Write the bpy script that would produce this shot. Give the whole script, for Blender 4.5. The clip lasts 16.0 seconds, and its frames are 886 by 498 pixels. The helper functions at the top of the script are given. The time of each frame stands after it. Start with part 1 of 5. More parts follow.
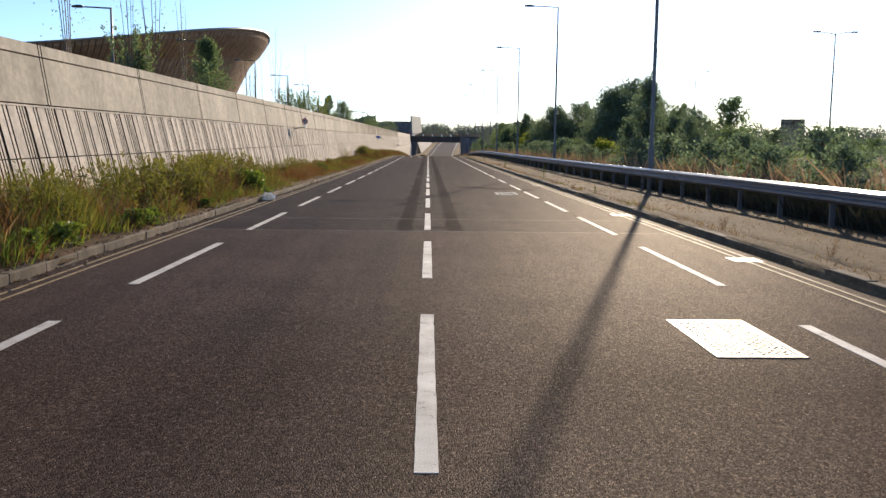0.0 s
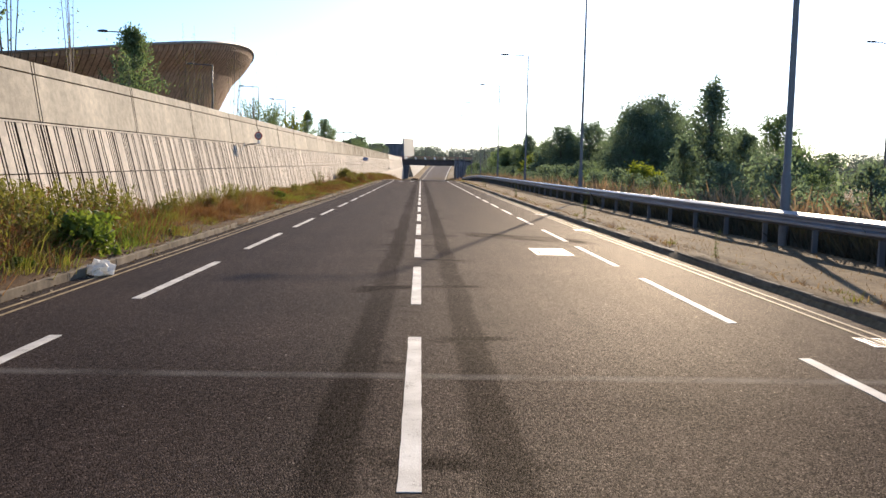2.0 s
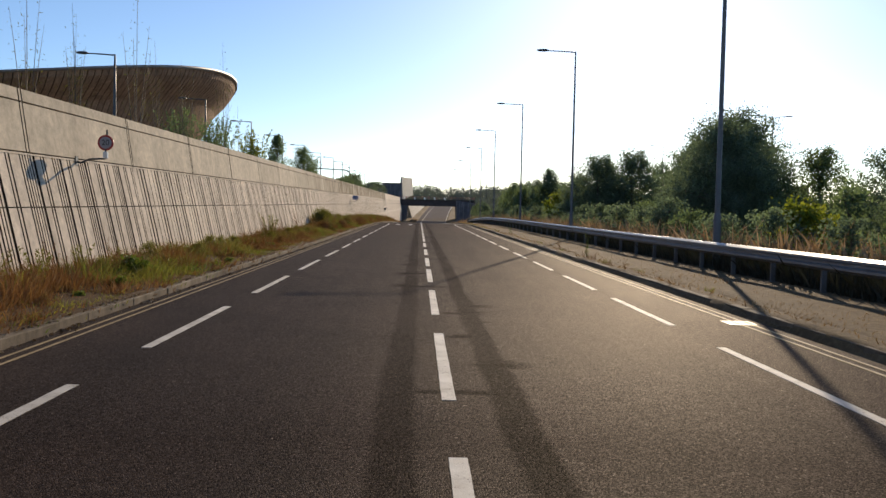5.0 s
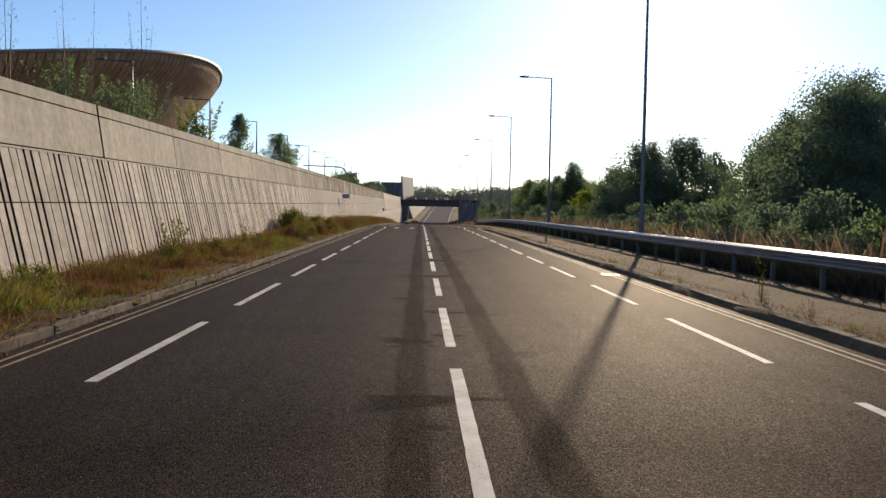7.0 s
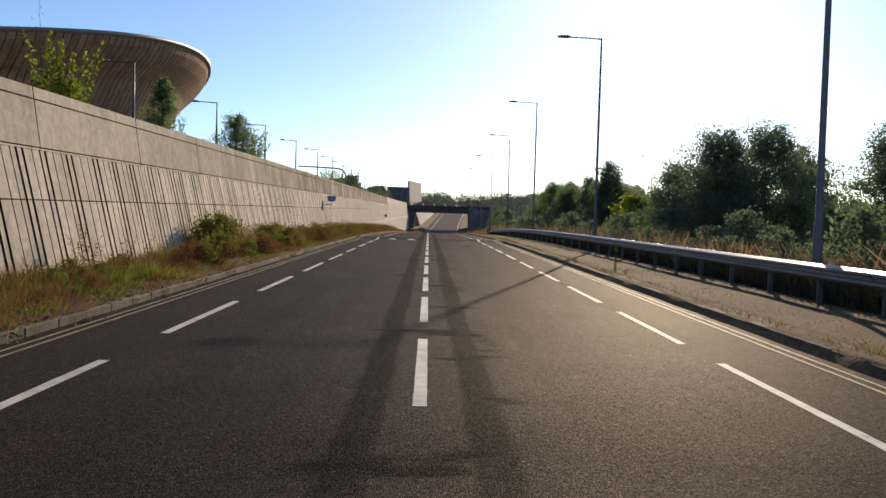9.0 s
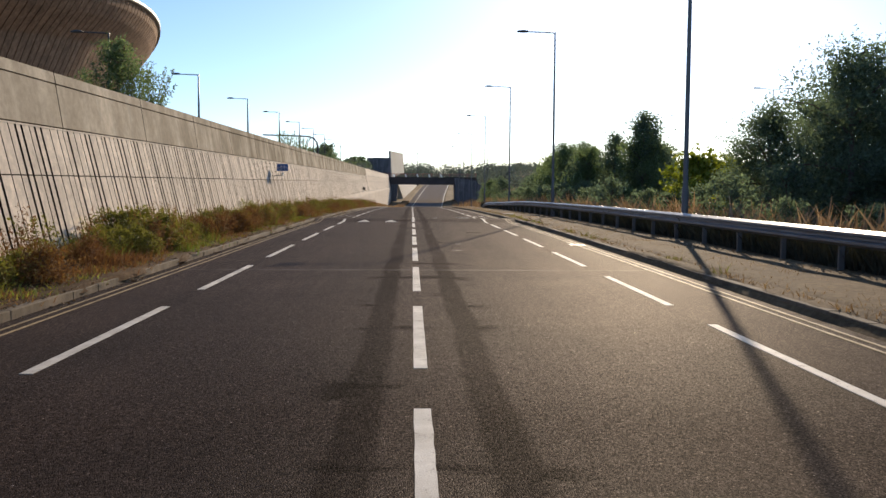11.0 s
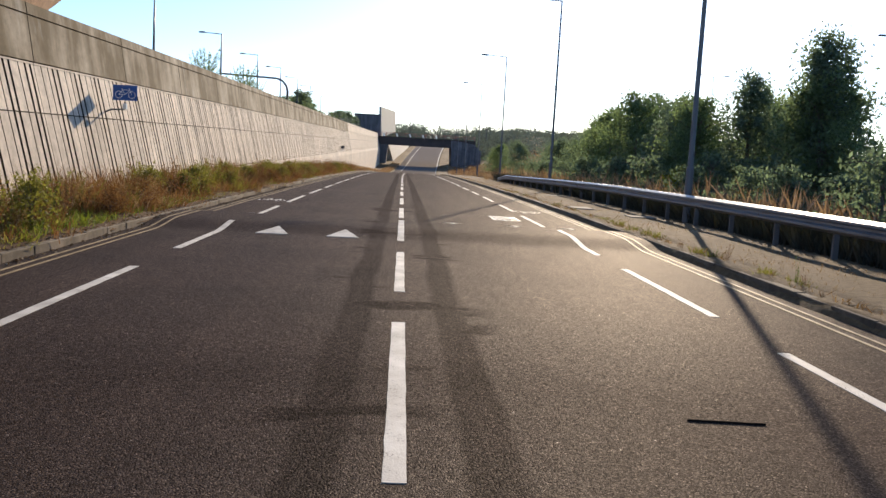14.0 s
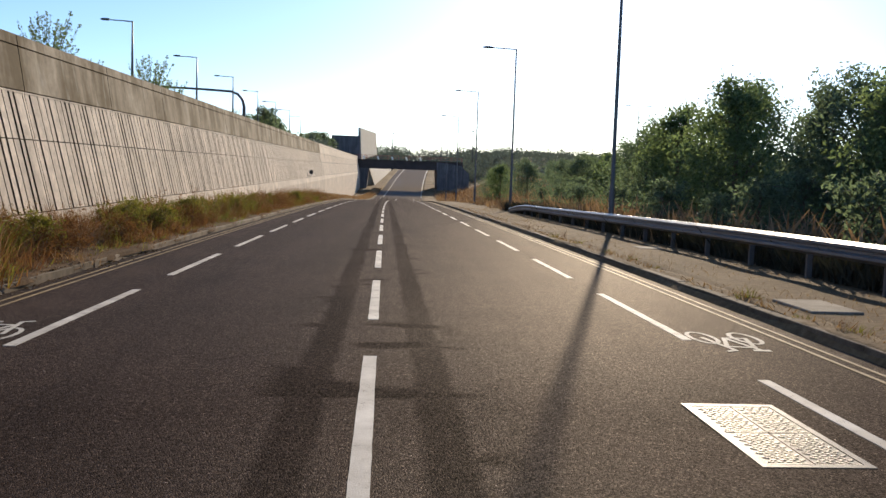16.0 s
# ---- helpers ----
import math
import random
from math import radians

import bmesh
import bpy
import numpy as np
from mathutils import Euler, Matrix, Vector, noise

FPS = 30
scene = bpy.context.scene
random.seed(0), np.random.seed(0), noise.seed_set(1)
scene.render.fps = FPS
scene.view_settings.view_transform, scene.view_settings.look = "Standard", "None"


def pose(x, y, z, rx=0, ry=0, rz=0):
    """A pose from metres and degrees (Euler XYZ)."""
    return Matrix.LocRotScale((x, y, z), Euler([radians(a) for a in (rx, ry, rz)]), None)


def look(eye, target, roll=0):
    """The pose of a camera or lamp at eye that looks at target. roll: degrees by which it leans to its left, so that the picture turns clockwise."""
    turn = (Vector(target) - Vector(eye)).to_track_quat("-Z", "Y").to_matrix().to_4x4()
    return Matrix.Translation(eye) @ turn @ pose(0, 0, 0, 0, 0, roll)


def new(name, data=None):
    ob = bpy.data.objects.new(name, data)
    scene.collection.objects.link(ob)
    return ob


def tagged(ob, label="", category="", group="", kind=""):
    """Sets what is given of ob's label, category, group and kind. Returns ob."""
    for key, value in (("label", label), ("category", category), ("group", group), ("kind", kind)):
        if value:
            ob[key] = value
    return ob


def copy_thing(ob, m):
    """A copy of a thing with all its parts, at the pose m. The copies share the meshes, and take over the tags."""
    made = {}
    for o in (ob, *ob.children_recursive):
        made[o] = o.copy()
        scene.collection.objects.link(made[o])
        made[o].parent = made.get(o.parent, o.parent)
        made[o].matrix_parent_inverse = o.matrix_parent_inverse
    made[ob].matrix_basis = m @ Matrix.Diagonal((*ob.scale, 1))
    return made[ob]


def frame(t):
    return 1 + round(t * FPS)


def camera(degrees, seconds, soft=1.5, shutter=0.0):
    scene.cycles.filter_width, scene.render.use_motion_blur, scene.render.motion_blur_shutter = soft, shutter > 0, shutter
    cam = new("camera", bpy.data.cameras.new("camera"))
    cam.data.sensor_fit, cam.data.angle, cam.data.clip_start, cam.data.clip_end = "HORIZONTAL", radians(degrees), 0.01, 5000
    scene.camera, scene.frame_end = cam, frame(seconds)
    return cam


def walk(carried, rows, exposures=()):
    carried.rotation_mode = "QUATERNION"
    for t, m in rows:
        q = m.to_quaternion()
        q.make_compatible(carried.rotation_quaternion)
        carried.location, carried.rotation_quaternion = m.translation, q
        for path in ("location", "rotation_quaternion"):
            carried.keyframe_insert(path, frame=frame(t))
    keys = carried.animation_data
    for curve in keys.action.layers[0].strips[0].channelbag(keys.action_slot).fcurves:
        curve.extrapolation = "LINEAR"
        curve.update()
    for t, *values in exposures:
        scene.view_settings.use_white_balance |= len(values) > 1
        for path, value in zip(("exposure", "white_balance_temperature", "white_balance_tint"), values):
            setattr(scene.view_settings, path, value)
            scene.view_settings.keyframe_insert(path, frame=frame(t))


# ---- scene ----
cam = camera(54.86, 16.0)
# seconds, place in metres, yaw, pitch and roll in degrees
PATH = [
    (0, -0.084, 13.818, 1.615, -0.99, -6.84, -0.64),
    (0.5, -0.054, 16.581, 1.619, -1.35, -7.92, 0.44),
    (1, -0.015, 19.450, 1.629, -1.54, -7.70, 0.37),
    (1.5, 0.006, 22.540, 1.641, -1.26, -7.06, -0.75),
    (2, -0.052, 25.578, 1.641, -1.49, -5.28, -1.15),
    (2.5, -0.110, 28.473, 1.642, -1.89, -3.54, -1.02),
    (3, -0.178, 31.522, 1.651, -2.29, -2.29, -0.80),
    (3.5, -0.258, 34.641, 1.656, -2.42, -2.34, -1.13),
    (4, -0.279, 37.808, 1.650, -1.77, -2.62, -1.11),
    (4.5, -0.334, 41.220, 1.648, -1.47, -2.97, -1.19),
    (5, -0.359, 44.578, 1.652, -1.61, -2.56, -1.18),
    (5.2, -0.352, 45.969, 1.642, -1.54, -2.40, -1.22),
    (7.3, -0.467, 60.793, 1.656, -1.55, -2.59, -1.00),
    (7.5, -0.422, 62.199, 1.662, -1.50, -2.73, -0.90),
    (8, -0.291, 65.752, 1.665, -1.25, -2.70, -1.42),
    (8.5, -0.134, 69.483, 1.669, -1.37, -2.28, -1.61),
    (8.7, -0.041, 71.046, 1.675, -0.97, -2.04, -1.79),
    (10.8, -0.207, 87.599, 1.701, -2.03, -3.64, -0.45),
    (11, -0.161, 89.146, 1.696, -2.09, -3.96, -0.34),
    (11.5, -0.070, 93.076, 1.702, -2.31, -4.86, -0.99),
    (12, -0.007, 97.146, 1.728, -2.44, -4.83, -1.70),
    (12.5, -0.011, 101.316, 1.753, -2.56, -4.41, -2.15),
    (13, -0.003, 105.441, 1.753, -2.27, -4.04, -2.73),
    (13.5, -0.026, 109.541, 1.766, -2.31, -5.09, -2.96),
    (14, -0.115, 113.575, 1.789, -2.66, -6.41, -3.15),
    (14.5, -0.100, 117.737, 1.771, -2.58, -5.96, -2.25),
    (15, -0.043, 121.812, 1.777, -2.75, -5.03, -2.22),
    (15.5, 0.031, 125.996, 1.772, -3.43, -4.41, -2.23),
    (16, 0.017, 130.362, 1.810, -3.83, -4.86, -1.91),
]
# seconds, stops, kelvin and tint of the camera's own exposure and white balance
EXPOSURES = [(0, 0.76, 6650, 10.5), (1, 1.3, 6800, 11.5), (2, 1.15, 6800, 11.5), (2.5, 0.98, 6700, 10.5), (3, 0.5, 6800, 10.5), (3.5, 0.2, 6900, 9.5), (5, 0.32, 7000, 10.5), (8, 0.36, 6950, 10.5), (11, 0.55, 6850, 10.5), (12, 0.93, 6700, 10.5), (12.5, 0.82, 6700, 10.5), (13.5, 0.69, 6700, 10.5), (14, 0.9, 6650, 10.5), (14.5, 1.25, 6650, 10.5), (15, 1.1, 6650, 10.5), (15.5, 0.62, 6700, 10.5), (16, 0.61, 6750, 9.5)]
walk(cam, [(t, pose(x, y, z, 90 + pitch, roll, yaw)) for t, x, y, z, yaw, pitch, roll in PATH], EXPOSURES)

# ---- light ----
SUN_SIDE, SUN_UP = 15.8, 18.0          # degrees to the right of the road's line, and above the horizon
world = bpy.data.worlds.new("sky")
scene.world = world
world.use_nodes = True
wn = world.node_tree.nodes
sky = wn.new("ShaderNodeTexSky")
sky.sky_type, sky.sun_disc = "NISHITA", False
sky.sun_elevation, sky.sun_rotation = radians(SUN_UP), radians(SUN_SIDE)
sky.air_density, sky.dust_density, sky.ozone_density = 0.74, 0.22, 4.1
world.node_tree.links.new(sky.outputs[0], wn["Background"].inputs[0])
wn["Background"].inputs[1].default_value = 0.12
sun = new("sun", bpy.data.lights.new("sun", "SUN"))
sun.data.energy, sun.data.angle, sun.data.color = 3.8, radians(0.55), (1.0, 0.845, 0.65)
_sd = Vector((math.sin(radians(SUN_SIDE)) * math.cos(radians(SUN_UP)), math.cos(radians(SUN_SIDE)) * math.cos(radians(SUN_UP)), math.sin(radians(SUN_UP))))
sun.matrix_world = look(_sd * 100, (0, 0, 0))

# ---- the lie of the land ----
KNOTS = [-10, 20, 40, 60, 80, 110, 150, 190, 220, 245, 280, 300, 330, 360, 430, 470, 520]
SLOPES = [.004, .0025, -.0006, .0013, .0023, .0028, -.0095, -.0145, -.022, -.036, -.022, 0, .04, .065, .065, .02, 0]
_fy = np.arange(-400, 3200, 2.0)
_fs = np.interp(_fy, KNOTS, SLOPES)
_fs[_fy < -10] = 0
_fz = np.concatenate([[0], np.cumsum(_fs[1:] + _fs[:-1])])
_fz -= np.interp(0, _fy, _fz)


def zr(y):
    """Height of the carriageway's line at y."""
    return float(np.interp(y, _fy, _fz))


def xc(y):
    """The centre line: straight, then bending to the right."""
    if y < 170:
        return 0.0
    if y < 430:
        return 1.45e-4 * (y - 170) ** 2
    return 1.45e-4 * 260 ** 2 + 0.0754 * (min(y, 900) - 430)


def smooth(a, b, v):
    t = min(1.0, max(0.0, (v - a) / (b - a)))
    return t * t * (3 - 2 * t)


def hump(y):
    return 0.10 * smooth(128.75, 130.4, y) * (1 - smooth(132.0, 133.2, y))


def kerb_u(y):
    """The face of the kerb along the wall's verge."""
    return -4.65 - 0.12 * smooth(25, 65, y)


def at(u, y, h=0.0):
    return Vector((xc(y) + u, y, zr(y) + h))


def ledge(y):
    """Height of the wall's step between ribbed and plain concrete."""
    return 2.36 + 0.0083 * (y - 31.5)


def wall_x(y):
    """The wall's line at its step, swinging gently with the road."""
    return -7.8 + (0.0 if y < 200 else 0.9 * ((min(y, 345) - 200) / 145) ** 2)


def ground_z(u, y):
    """Height of the ground at u beside the centre line."""
    base = zr(y)
    if u < -8.3:
        return ledge(min(y, 420)) + 0.55 + 0.01 * min(-u - 8.3, 150)
    if u < -4.95:
        return base + 0.10 + 0.10 * smooth(-4.95, -7.2, u)
    if u <= 4.95:
        return base - 0.12
    z = base + 0.11
    bank = 5.2 * smooth(9, 34, u) * smooth(150, 330, y) if y < 520 else 5.2 * smooth(9, 34, u)
    far = smooth(60, 200, u)
    return (z + bank - 0.3 * smooth(8, 12, u)) * (1 - far) + far * (1.0 + 3 * smooth(200, 800, y))


# ---- materials ----
class Mat:
    """A small builder for node materials in world-sized noise."""

    def __init__(self, name, rough=0.8, metal=0.0):
        self.m = bpy.data.materials.new(name)
        self.m.use_nodes = True
        self.t = self.m.node_tree
        self.b = self.t.nodes["Principled BSDF"]
        self.b.inputs["Roughness"].default_value = rough
        self.b.inputs["Metallic"].default_value = metal
        self.pos = self.t.nodes.new("ShaderNodeNewGeometry").outputs["Position"]

    def n(self, kind, **props):
        nd = self.t.nodes.new(kind)
        for k, v in props.items():
            if k == "operation":
                nd.operation = v
            elif k == "blend_type":
                nd.blend_type = v
            elif k == "feature":
                nd.feature = v
        return nd

    def link(self, a, b):
        self.t.links.new(a, b)

    def noise(self, scale, detail=4.0, stretch=(1, 1, 1), rough=0.55):
        mp = self.n("ShaderNodeMapping")
        mp.inputs["Scale"].default_value = stretch
        self.link(self.pos, mp.inputs["Vector"])
        nz = self.n("ShaderNodeTexNoise")
        nz.inputs["Scale"].default_value, nz.inputs["Detail"].default_value, nz.inputs["Roughness"].default_value = scale, detail, rough
        self.link(mp.outputs[0], nz.inputs["Vector"])
        return nz.outputs["Fac"]

    def cells(self, scale, out="Distance"):
        v = self.n("ShaderNodeTexVoronoi")
        v.inputs["Scale"].default_value = scale
        self.link(self.pos, v.inputs["Vector"])
        return v.outputs[out]

    def ramp(self, fac, stops):
        r = self.n("ShaderNodeValToRGB")
        els = r.color_ramp.elements
        while len(els) < len(stops):
            els.new(0.5)
        for e, (p, c) in zip(els, stops):
            e.position = p
            e.color = (*c, 1) if not isinstance(c, (int, float)) else (c, c, c, 1)
        self.link(fac, r.inputs[0])
        return r.outputs[0]

    def mix(self, a, b, fac, blend="MIX"):
        mx = self.n("ShaderNodeMixRGB", blend_type=blend)
        for i, v in ((0, fac), (1, a), (2, b)):
            if isinstance(v, (int, float)):
                mx.inputs[i].default_value = v if i == 0 else (v, v, v, 1)
            elif isinstance(v, tuple):
                mx.inputs[i].default_value = (*v, 1)
            else:
                self.link(v, mx.inputs[i])
        return mx.outputs[0]

    def math(self, op, a, b=0.0):
        md = self.n("ShaderNodeMath", operation=op)
        for i, v in ((0, a), (1, b)):
            if isinstance(v, (int, float)):
                md.inputs[i].default_value = v
            else:
                self.link(v, md.inputs[i])
        return md.outputs[0]

    def axes(self):
        s = self.n("ShaderNodeSeparateXYZ")
        self.link(self.pos, s.inputs[0])
        return s.outputs

    def chance(self):
        return self.n("ShaderNodeObjectInfo").outputs["Random"]

    def island(self):
        return self.t.nodes.new("ShaderNodeNewGeometry").outputs["Random Per Island"]

    def colour(self, c):
        if isinstance(c, tuple):
            self.b.inputs["Base Color"].default_value = (*c, 1)
        else:
            self.link(c, self.b.inputs["Base Color"])
        return self

    def rough(self, r):
        self.link(r, self.b.inputs["Roughness"])
        return self

    def bump(self, h, strength=0.4, distance=0.01):
        bp = self.n("ShaderNodeBump")
        bp.inputs["Strength"].default_value, bp.inputs["Distance"].default_value = strength, distance
        self.link(h, bp.inputs["Height"])
        self.link(bp.outputs[0], self.b.inputs["Normal"])
        return self


def plain(name, c, rough=0.6, metal=0.0, vary=0.25, scale=3.0, bump=0.0):
    k = Mat(name, rough, metal)
    lo, hi = tuple(x * (1 - vary) for x in c), tuple(min(1, x * (1 + vary)) for x in c)
    big, fine = k.noise(scale, 5), k.noise(scale * 14, 3)
    k.colour(k.ramp(k.mix(big, fine, 0.35), [(0.3, lo), (0.7, hi)]))
    if bump:
        k.bump(fine, bump, 0.01)
    return k.m


def between(k, v, a, b, lo=0.0, hi=1.0):
    r = k.n("ShaderNodeMapRange")
    for i, val in ((1, a), (2, b), (3, lo), (4, hi)):
        r.inputs[i].default_value = val
    k.link(v, r.inputs[0])
    return r.outputs[0]


def asphalt():
    k = Mat("asphalt", 0.9)
    k.b.inputs["Specular IOR Level"].default_value = 0.0
    x, y, z = k.axes()
    stones = k.cells(100)
    c = k.ramp(k.cells(100, "Color"), [(0.0, (0.014, 0.0093, 0.0069)), (0.45, (0.029, 0.0192, 0.0142)), (0.80, (0.053, 0.0350, 0.0257)), (0.96, (0.11, 0.075, 0.056)), (1.0, (0.36, 0.29, 0.24))])
    c = k.mix(c, k.ramp(k.cells(48, "Color"), [(0.2, 0.76), (0.8, 1.26)]), 1.0, "MULTIPLY")
    c = k.mix(c, k.ramp(k.noise(0.55, 6), [(0.3, 0.74), (0.7, 1.10)]), 1.0, "MULTIPLY")
    c = k.mix(c, k.ramp(k.noise(1.6, 4, (1, 0.03, 1)), [(0.35, 0.80), (0.65, 1.12)]), 1.0, "MULTIPLY")
    newer = between(k, y, 29.25, 29.45)
    # dark tyre bands beside the centre line, on the newer surface only
    sway = k.math("MULTIPLY", k.math("SUBTRACT", k.noise(0.4, 3), 0.5), 0.18)
    ax = k.math("ABSOLUTE", k.math("ADD", k.math("ADD", x, 0.04), sway))
    band = between(k, k.math("ABSOLUTE", k.math("SUBTRACT", ax, 0.47)), 0.115, 0.185, 1.0, 0.0)
    worn = k.ramp(k.noise(0.5, 5, (1, 0.3, 1)), [(0.25, 0.55), (0.6, 1.0)])
    # short curved scuffs across the bands, and one dark striped patch in the right lane
    inner = between(k, ax, 0.65, 0.95, 1.0, 0.0)
    scuff = k.ramp(k.noise(1.15, 2, (0.45, 1.0, 1)), [(0.60, 0.0), (0.66, 0.8)])
    bent = k.math("ADD", y, k.math("MULTIPLY", sway, 2.0))
    patch = k.math("MULTIPLY", between(k, k.math("ABSOLUTE", k.math("SUBTRACT", k.math("ADD", bent, k.math("MULTIPLY", x, 0.62)), 47.25)), 0.60, 0.85, 1.0, 0.0), between(k, k.math("ABSOLUTE", k.math("SUBTRACT", k.math("ADD", x, sway), 2.45)), 1.15, 1.5, 1.0, 0.0))
    wave = k.math("SINE", k.math("ADD", k.math("MULTIPLY", x, 6.5), k.math("MULTIPLY", bent, 2.6)))
    swirl = k.math("MULTIPLY", patch, k.math("MULTIPLY", between(k, wave, -0.5, 0.4, 0.55, 1.0), k.ramp(k.noise(1.3, 4), [(0.3, 0.45), (0.6, 1.0)])))
    fac = k.math("MULTIPLY", k.math("MULTIPLY", band, worn), 0.70)
    fac = k.math("MAXIMUM", fac, k.math("MULTIPLY", inner, scuff))
    fac = k.math("MAXIMUM", k.math("MULTIPLY", fac, newer), swirl)
    c = k.mix(c, k.mix(c, 0.40, 1.0, "MULTIPLY"), fac)
    # the older, paler surface, and the pale worn road past the bridge
    c = k.mix(c, k.mix(c, (1.85, 1.80, 1.72), 1.0, "MULTIPLY"), k.math("SUBTRACT", 1.0, newer))
    c = k.mix(c, k.mix(c, (1.35, 1.33, 1.32), 1.0, "MULTIPLY"), between(k, y, 92, 108))
    c = k.mix(c, (0.19, 0.17, 0.155), between(k, y, 296, 325, 0.0, 0.85))
    # cross joints and dusty gutters
    for jy in (29.35, 31.95, 105.2):
        c = k.mix(c, (0.13, 0.115, 0.10), k.math("MULTIPLY", between(k, k.math("ABSOLUTE", k.math("SUBTRACT", y, jy)), 0.03, 0.12, 1.0, 0.0), k.ramp(k.noise(1.5, 4), [(0.35, 0.15), (0.65, 0.75)])))
    # two small pale spills in the right lane
    for px, py in ((1.12, 112.7), (0.98, 110.25)):
        far = k.math("ADD", k.math("ABSOLUTE", k.math("SUBTRACT", x, px)), k.math("MULTIPLY", k.math("ABSOLUTE", k.math("SUBTRACT", y, py)), 0.62))
        spill = k.math("MULTIPLY", between(k, k.math("ADD", far, k.math("MULTIPLY", k.noise(9, 3), 0.22)), 0.20, 0.28, 1.0, 0.0), k.ramp(k.noise(14, 3), [(0.3, 0.35), (0.6, 0.9)]))
        c = k.mix(c, (0.20, 0.175, 0.15), spill)
    dust = k.math("MULTIPLY", between(k, k.math("ABSOLUTE", x), 4.30, 4.8), k.ramp(k.noise(2.2, 5), [(0.38, 0.1), (0.68, 0.8)]))
    c = k.mix(c, k.mix((0.040, 0.030, 0.021), (0.17, 0.135, 0.10), between(k, x, -1.0, 1.0)), dust)
    k.colour(c)
    k.bump(k.math("ADD", k.math("MULTIPLY", stones, -1.0), k.math("MULTIPLY", k.noise(18, 3), 0.8)), 0.55, 0.008)
    # a little sheen off the polished stones, more at a grazing view
    gl = k.n("ShaderNodeBsdfGlossy")
    gl.inputs["Roughness"].default_value = 0.55
    gl.inputs["Color"].default_value = (1.0, 0.93, 0.86, 1)
    k.link(k.b.inputs["Normal"].links[0].from_socket, gl.inputs["Normal"])
    lw = k.n("ShaderNodeLayerWeight")
    graze = between(k, lw.outputs["Facing"], 0.74, 0.96, 0.030, 0.098)
    mx = k.n("ShaderNodeMixShader")
    k.link(k.math("MULTIPLY", k.math("MULTIPLY", k.ramp(k.cells(100, "Color"), [(0.3, 0.35), (0.9, 1.0), (1.0, 1.6)]), graze), k.math("SUBTRACT", 1.0, k.math("MULTIPLY", fac, 0.6))), mx.inputs[0])
    k.link(k.b.outputs[0], mx.inputs[1])
    k.link(gl.outputs[0], mx.inputs[2])
    k.link(mx.outputs[0], k.t.nodes["Material Output"].inputs[0])
    return k.m


def concrete(name, c, vary=0.2, streaks=0.35, grime=0.0):
    k = Mat(name, 0.9)
    k.b.inputs["Specular IOR Level"].default_value = 0.12
    big = k.noise(0.7, 6)
    base = k.ramp(big, [(0.25, tuple(v * (1 - vary) for v in c)), (0.75, tuple(min(1, v * (1 + vary)) for v in c))])
    run = k.ramp(k.noise(2.4, 4, (1, 1, 0.07)), [(0.42, 1.0 - streaks), (0.62, 1.0)])
    base = k.mix(base, run, 1.0, "MULTIPLY")
    tone = k.ramp(k.chance(), [(0.0, 0.90), (1.0, 1.07)])
    base = k.mix(base, tone, 1.0, "MULTIPLY")
    if grime:
        # algae that has settled along the wall, heavier in its lower stretch
        far = k.n("ShaderNodeMapRange")
        far.inputs[1].default_value, far.inputs[2].default_value = 92.0, 130.0
        k.link(k.axes()[1], far.inputs[0])
        dirt = k.math("MULTIPLY", far.outputs[0], k.ramp(k.mix(k.noise(0.5, 5), k.noise(1.5, 4, (1, 1, 0.12)), 0.5), [(0.36, 0.3), (0.56, 1.0)]))
        base = k.mix(base, (0.145, 0.106, 0.060), k.math("MULTIPLY", dirt, grime))
        runs = k.ramp(k.noise(2.2, 5, (1, 1, 0.25)), [(0.60, 0.0), (0.70, 0.55)])
        base = k.mix(base, (0.44, 0.40, 0.33), k.math("MULTIPLY", far.outputs[0], runs))
    base = k.mix(base, k.ramp(k.noise(5.5, 6), [(0.32, 0.82), (0.66, 1.10)]), 1.0, "MULTIPLY")
    pits = k.noise(40, 3)
    base = k.mix(base, k.ramp(pits, [(0.35, 0.86), (0.6, 1.04)]), 1.0, "MULTIPLY")
    k.colour(base)
    k.bump(k.mix(pits, big, 0.4), 0.25, 0.01)
    return k.m


def leafy(name, a, b, c, rough=0.55, lucent=0.35, glow=(1.4, 1.5, 0.7)):
    k = Mat(name, rough)
    col = k.ramp(k.mix(k.island(), k.noise(0.6, 3), 0.45), [(0.2, a), (0.5, b), (0.85, c)])
    k.colour(col)
    k.b.inputs["Specular IOR Level"].default_value = 0.15
    tr = k.n("ShaderNodeBsdfTranslucent")
    k.link(k.mix(col, glow, 1.0, "MULTIPLY"), tr.inputs[0])
    mx = k.n("ShaderNodeMixShader")
    mx.inputs[0].default_value = lucent
    k.link(k.b.outputs[0], mx.inputs[1])
    k.link(tr.outputs[0], mx.inputs[2])
    k.link(mx.outputs[0], k.t.nodes["Material Output"].inputs[0])
    return k.m


def soil(name, a, b, c):
    k = Mat(name, 0.95)
    k.b.inputs["Specular IOR Level"].default_value = 0.1
    f = k.mix(k.noise(0.25, 6), k.noise(9, 5), 0.5)
    k.colour(k.ramp(f, [(0.32, a), (0.5, b), (0.68, c)]))
    k.bump(k.noise(25, 4), 0.6, 0.03)
    return k.m


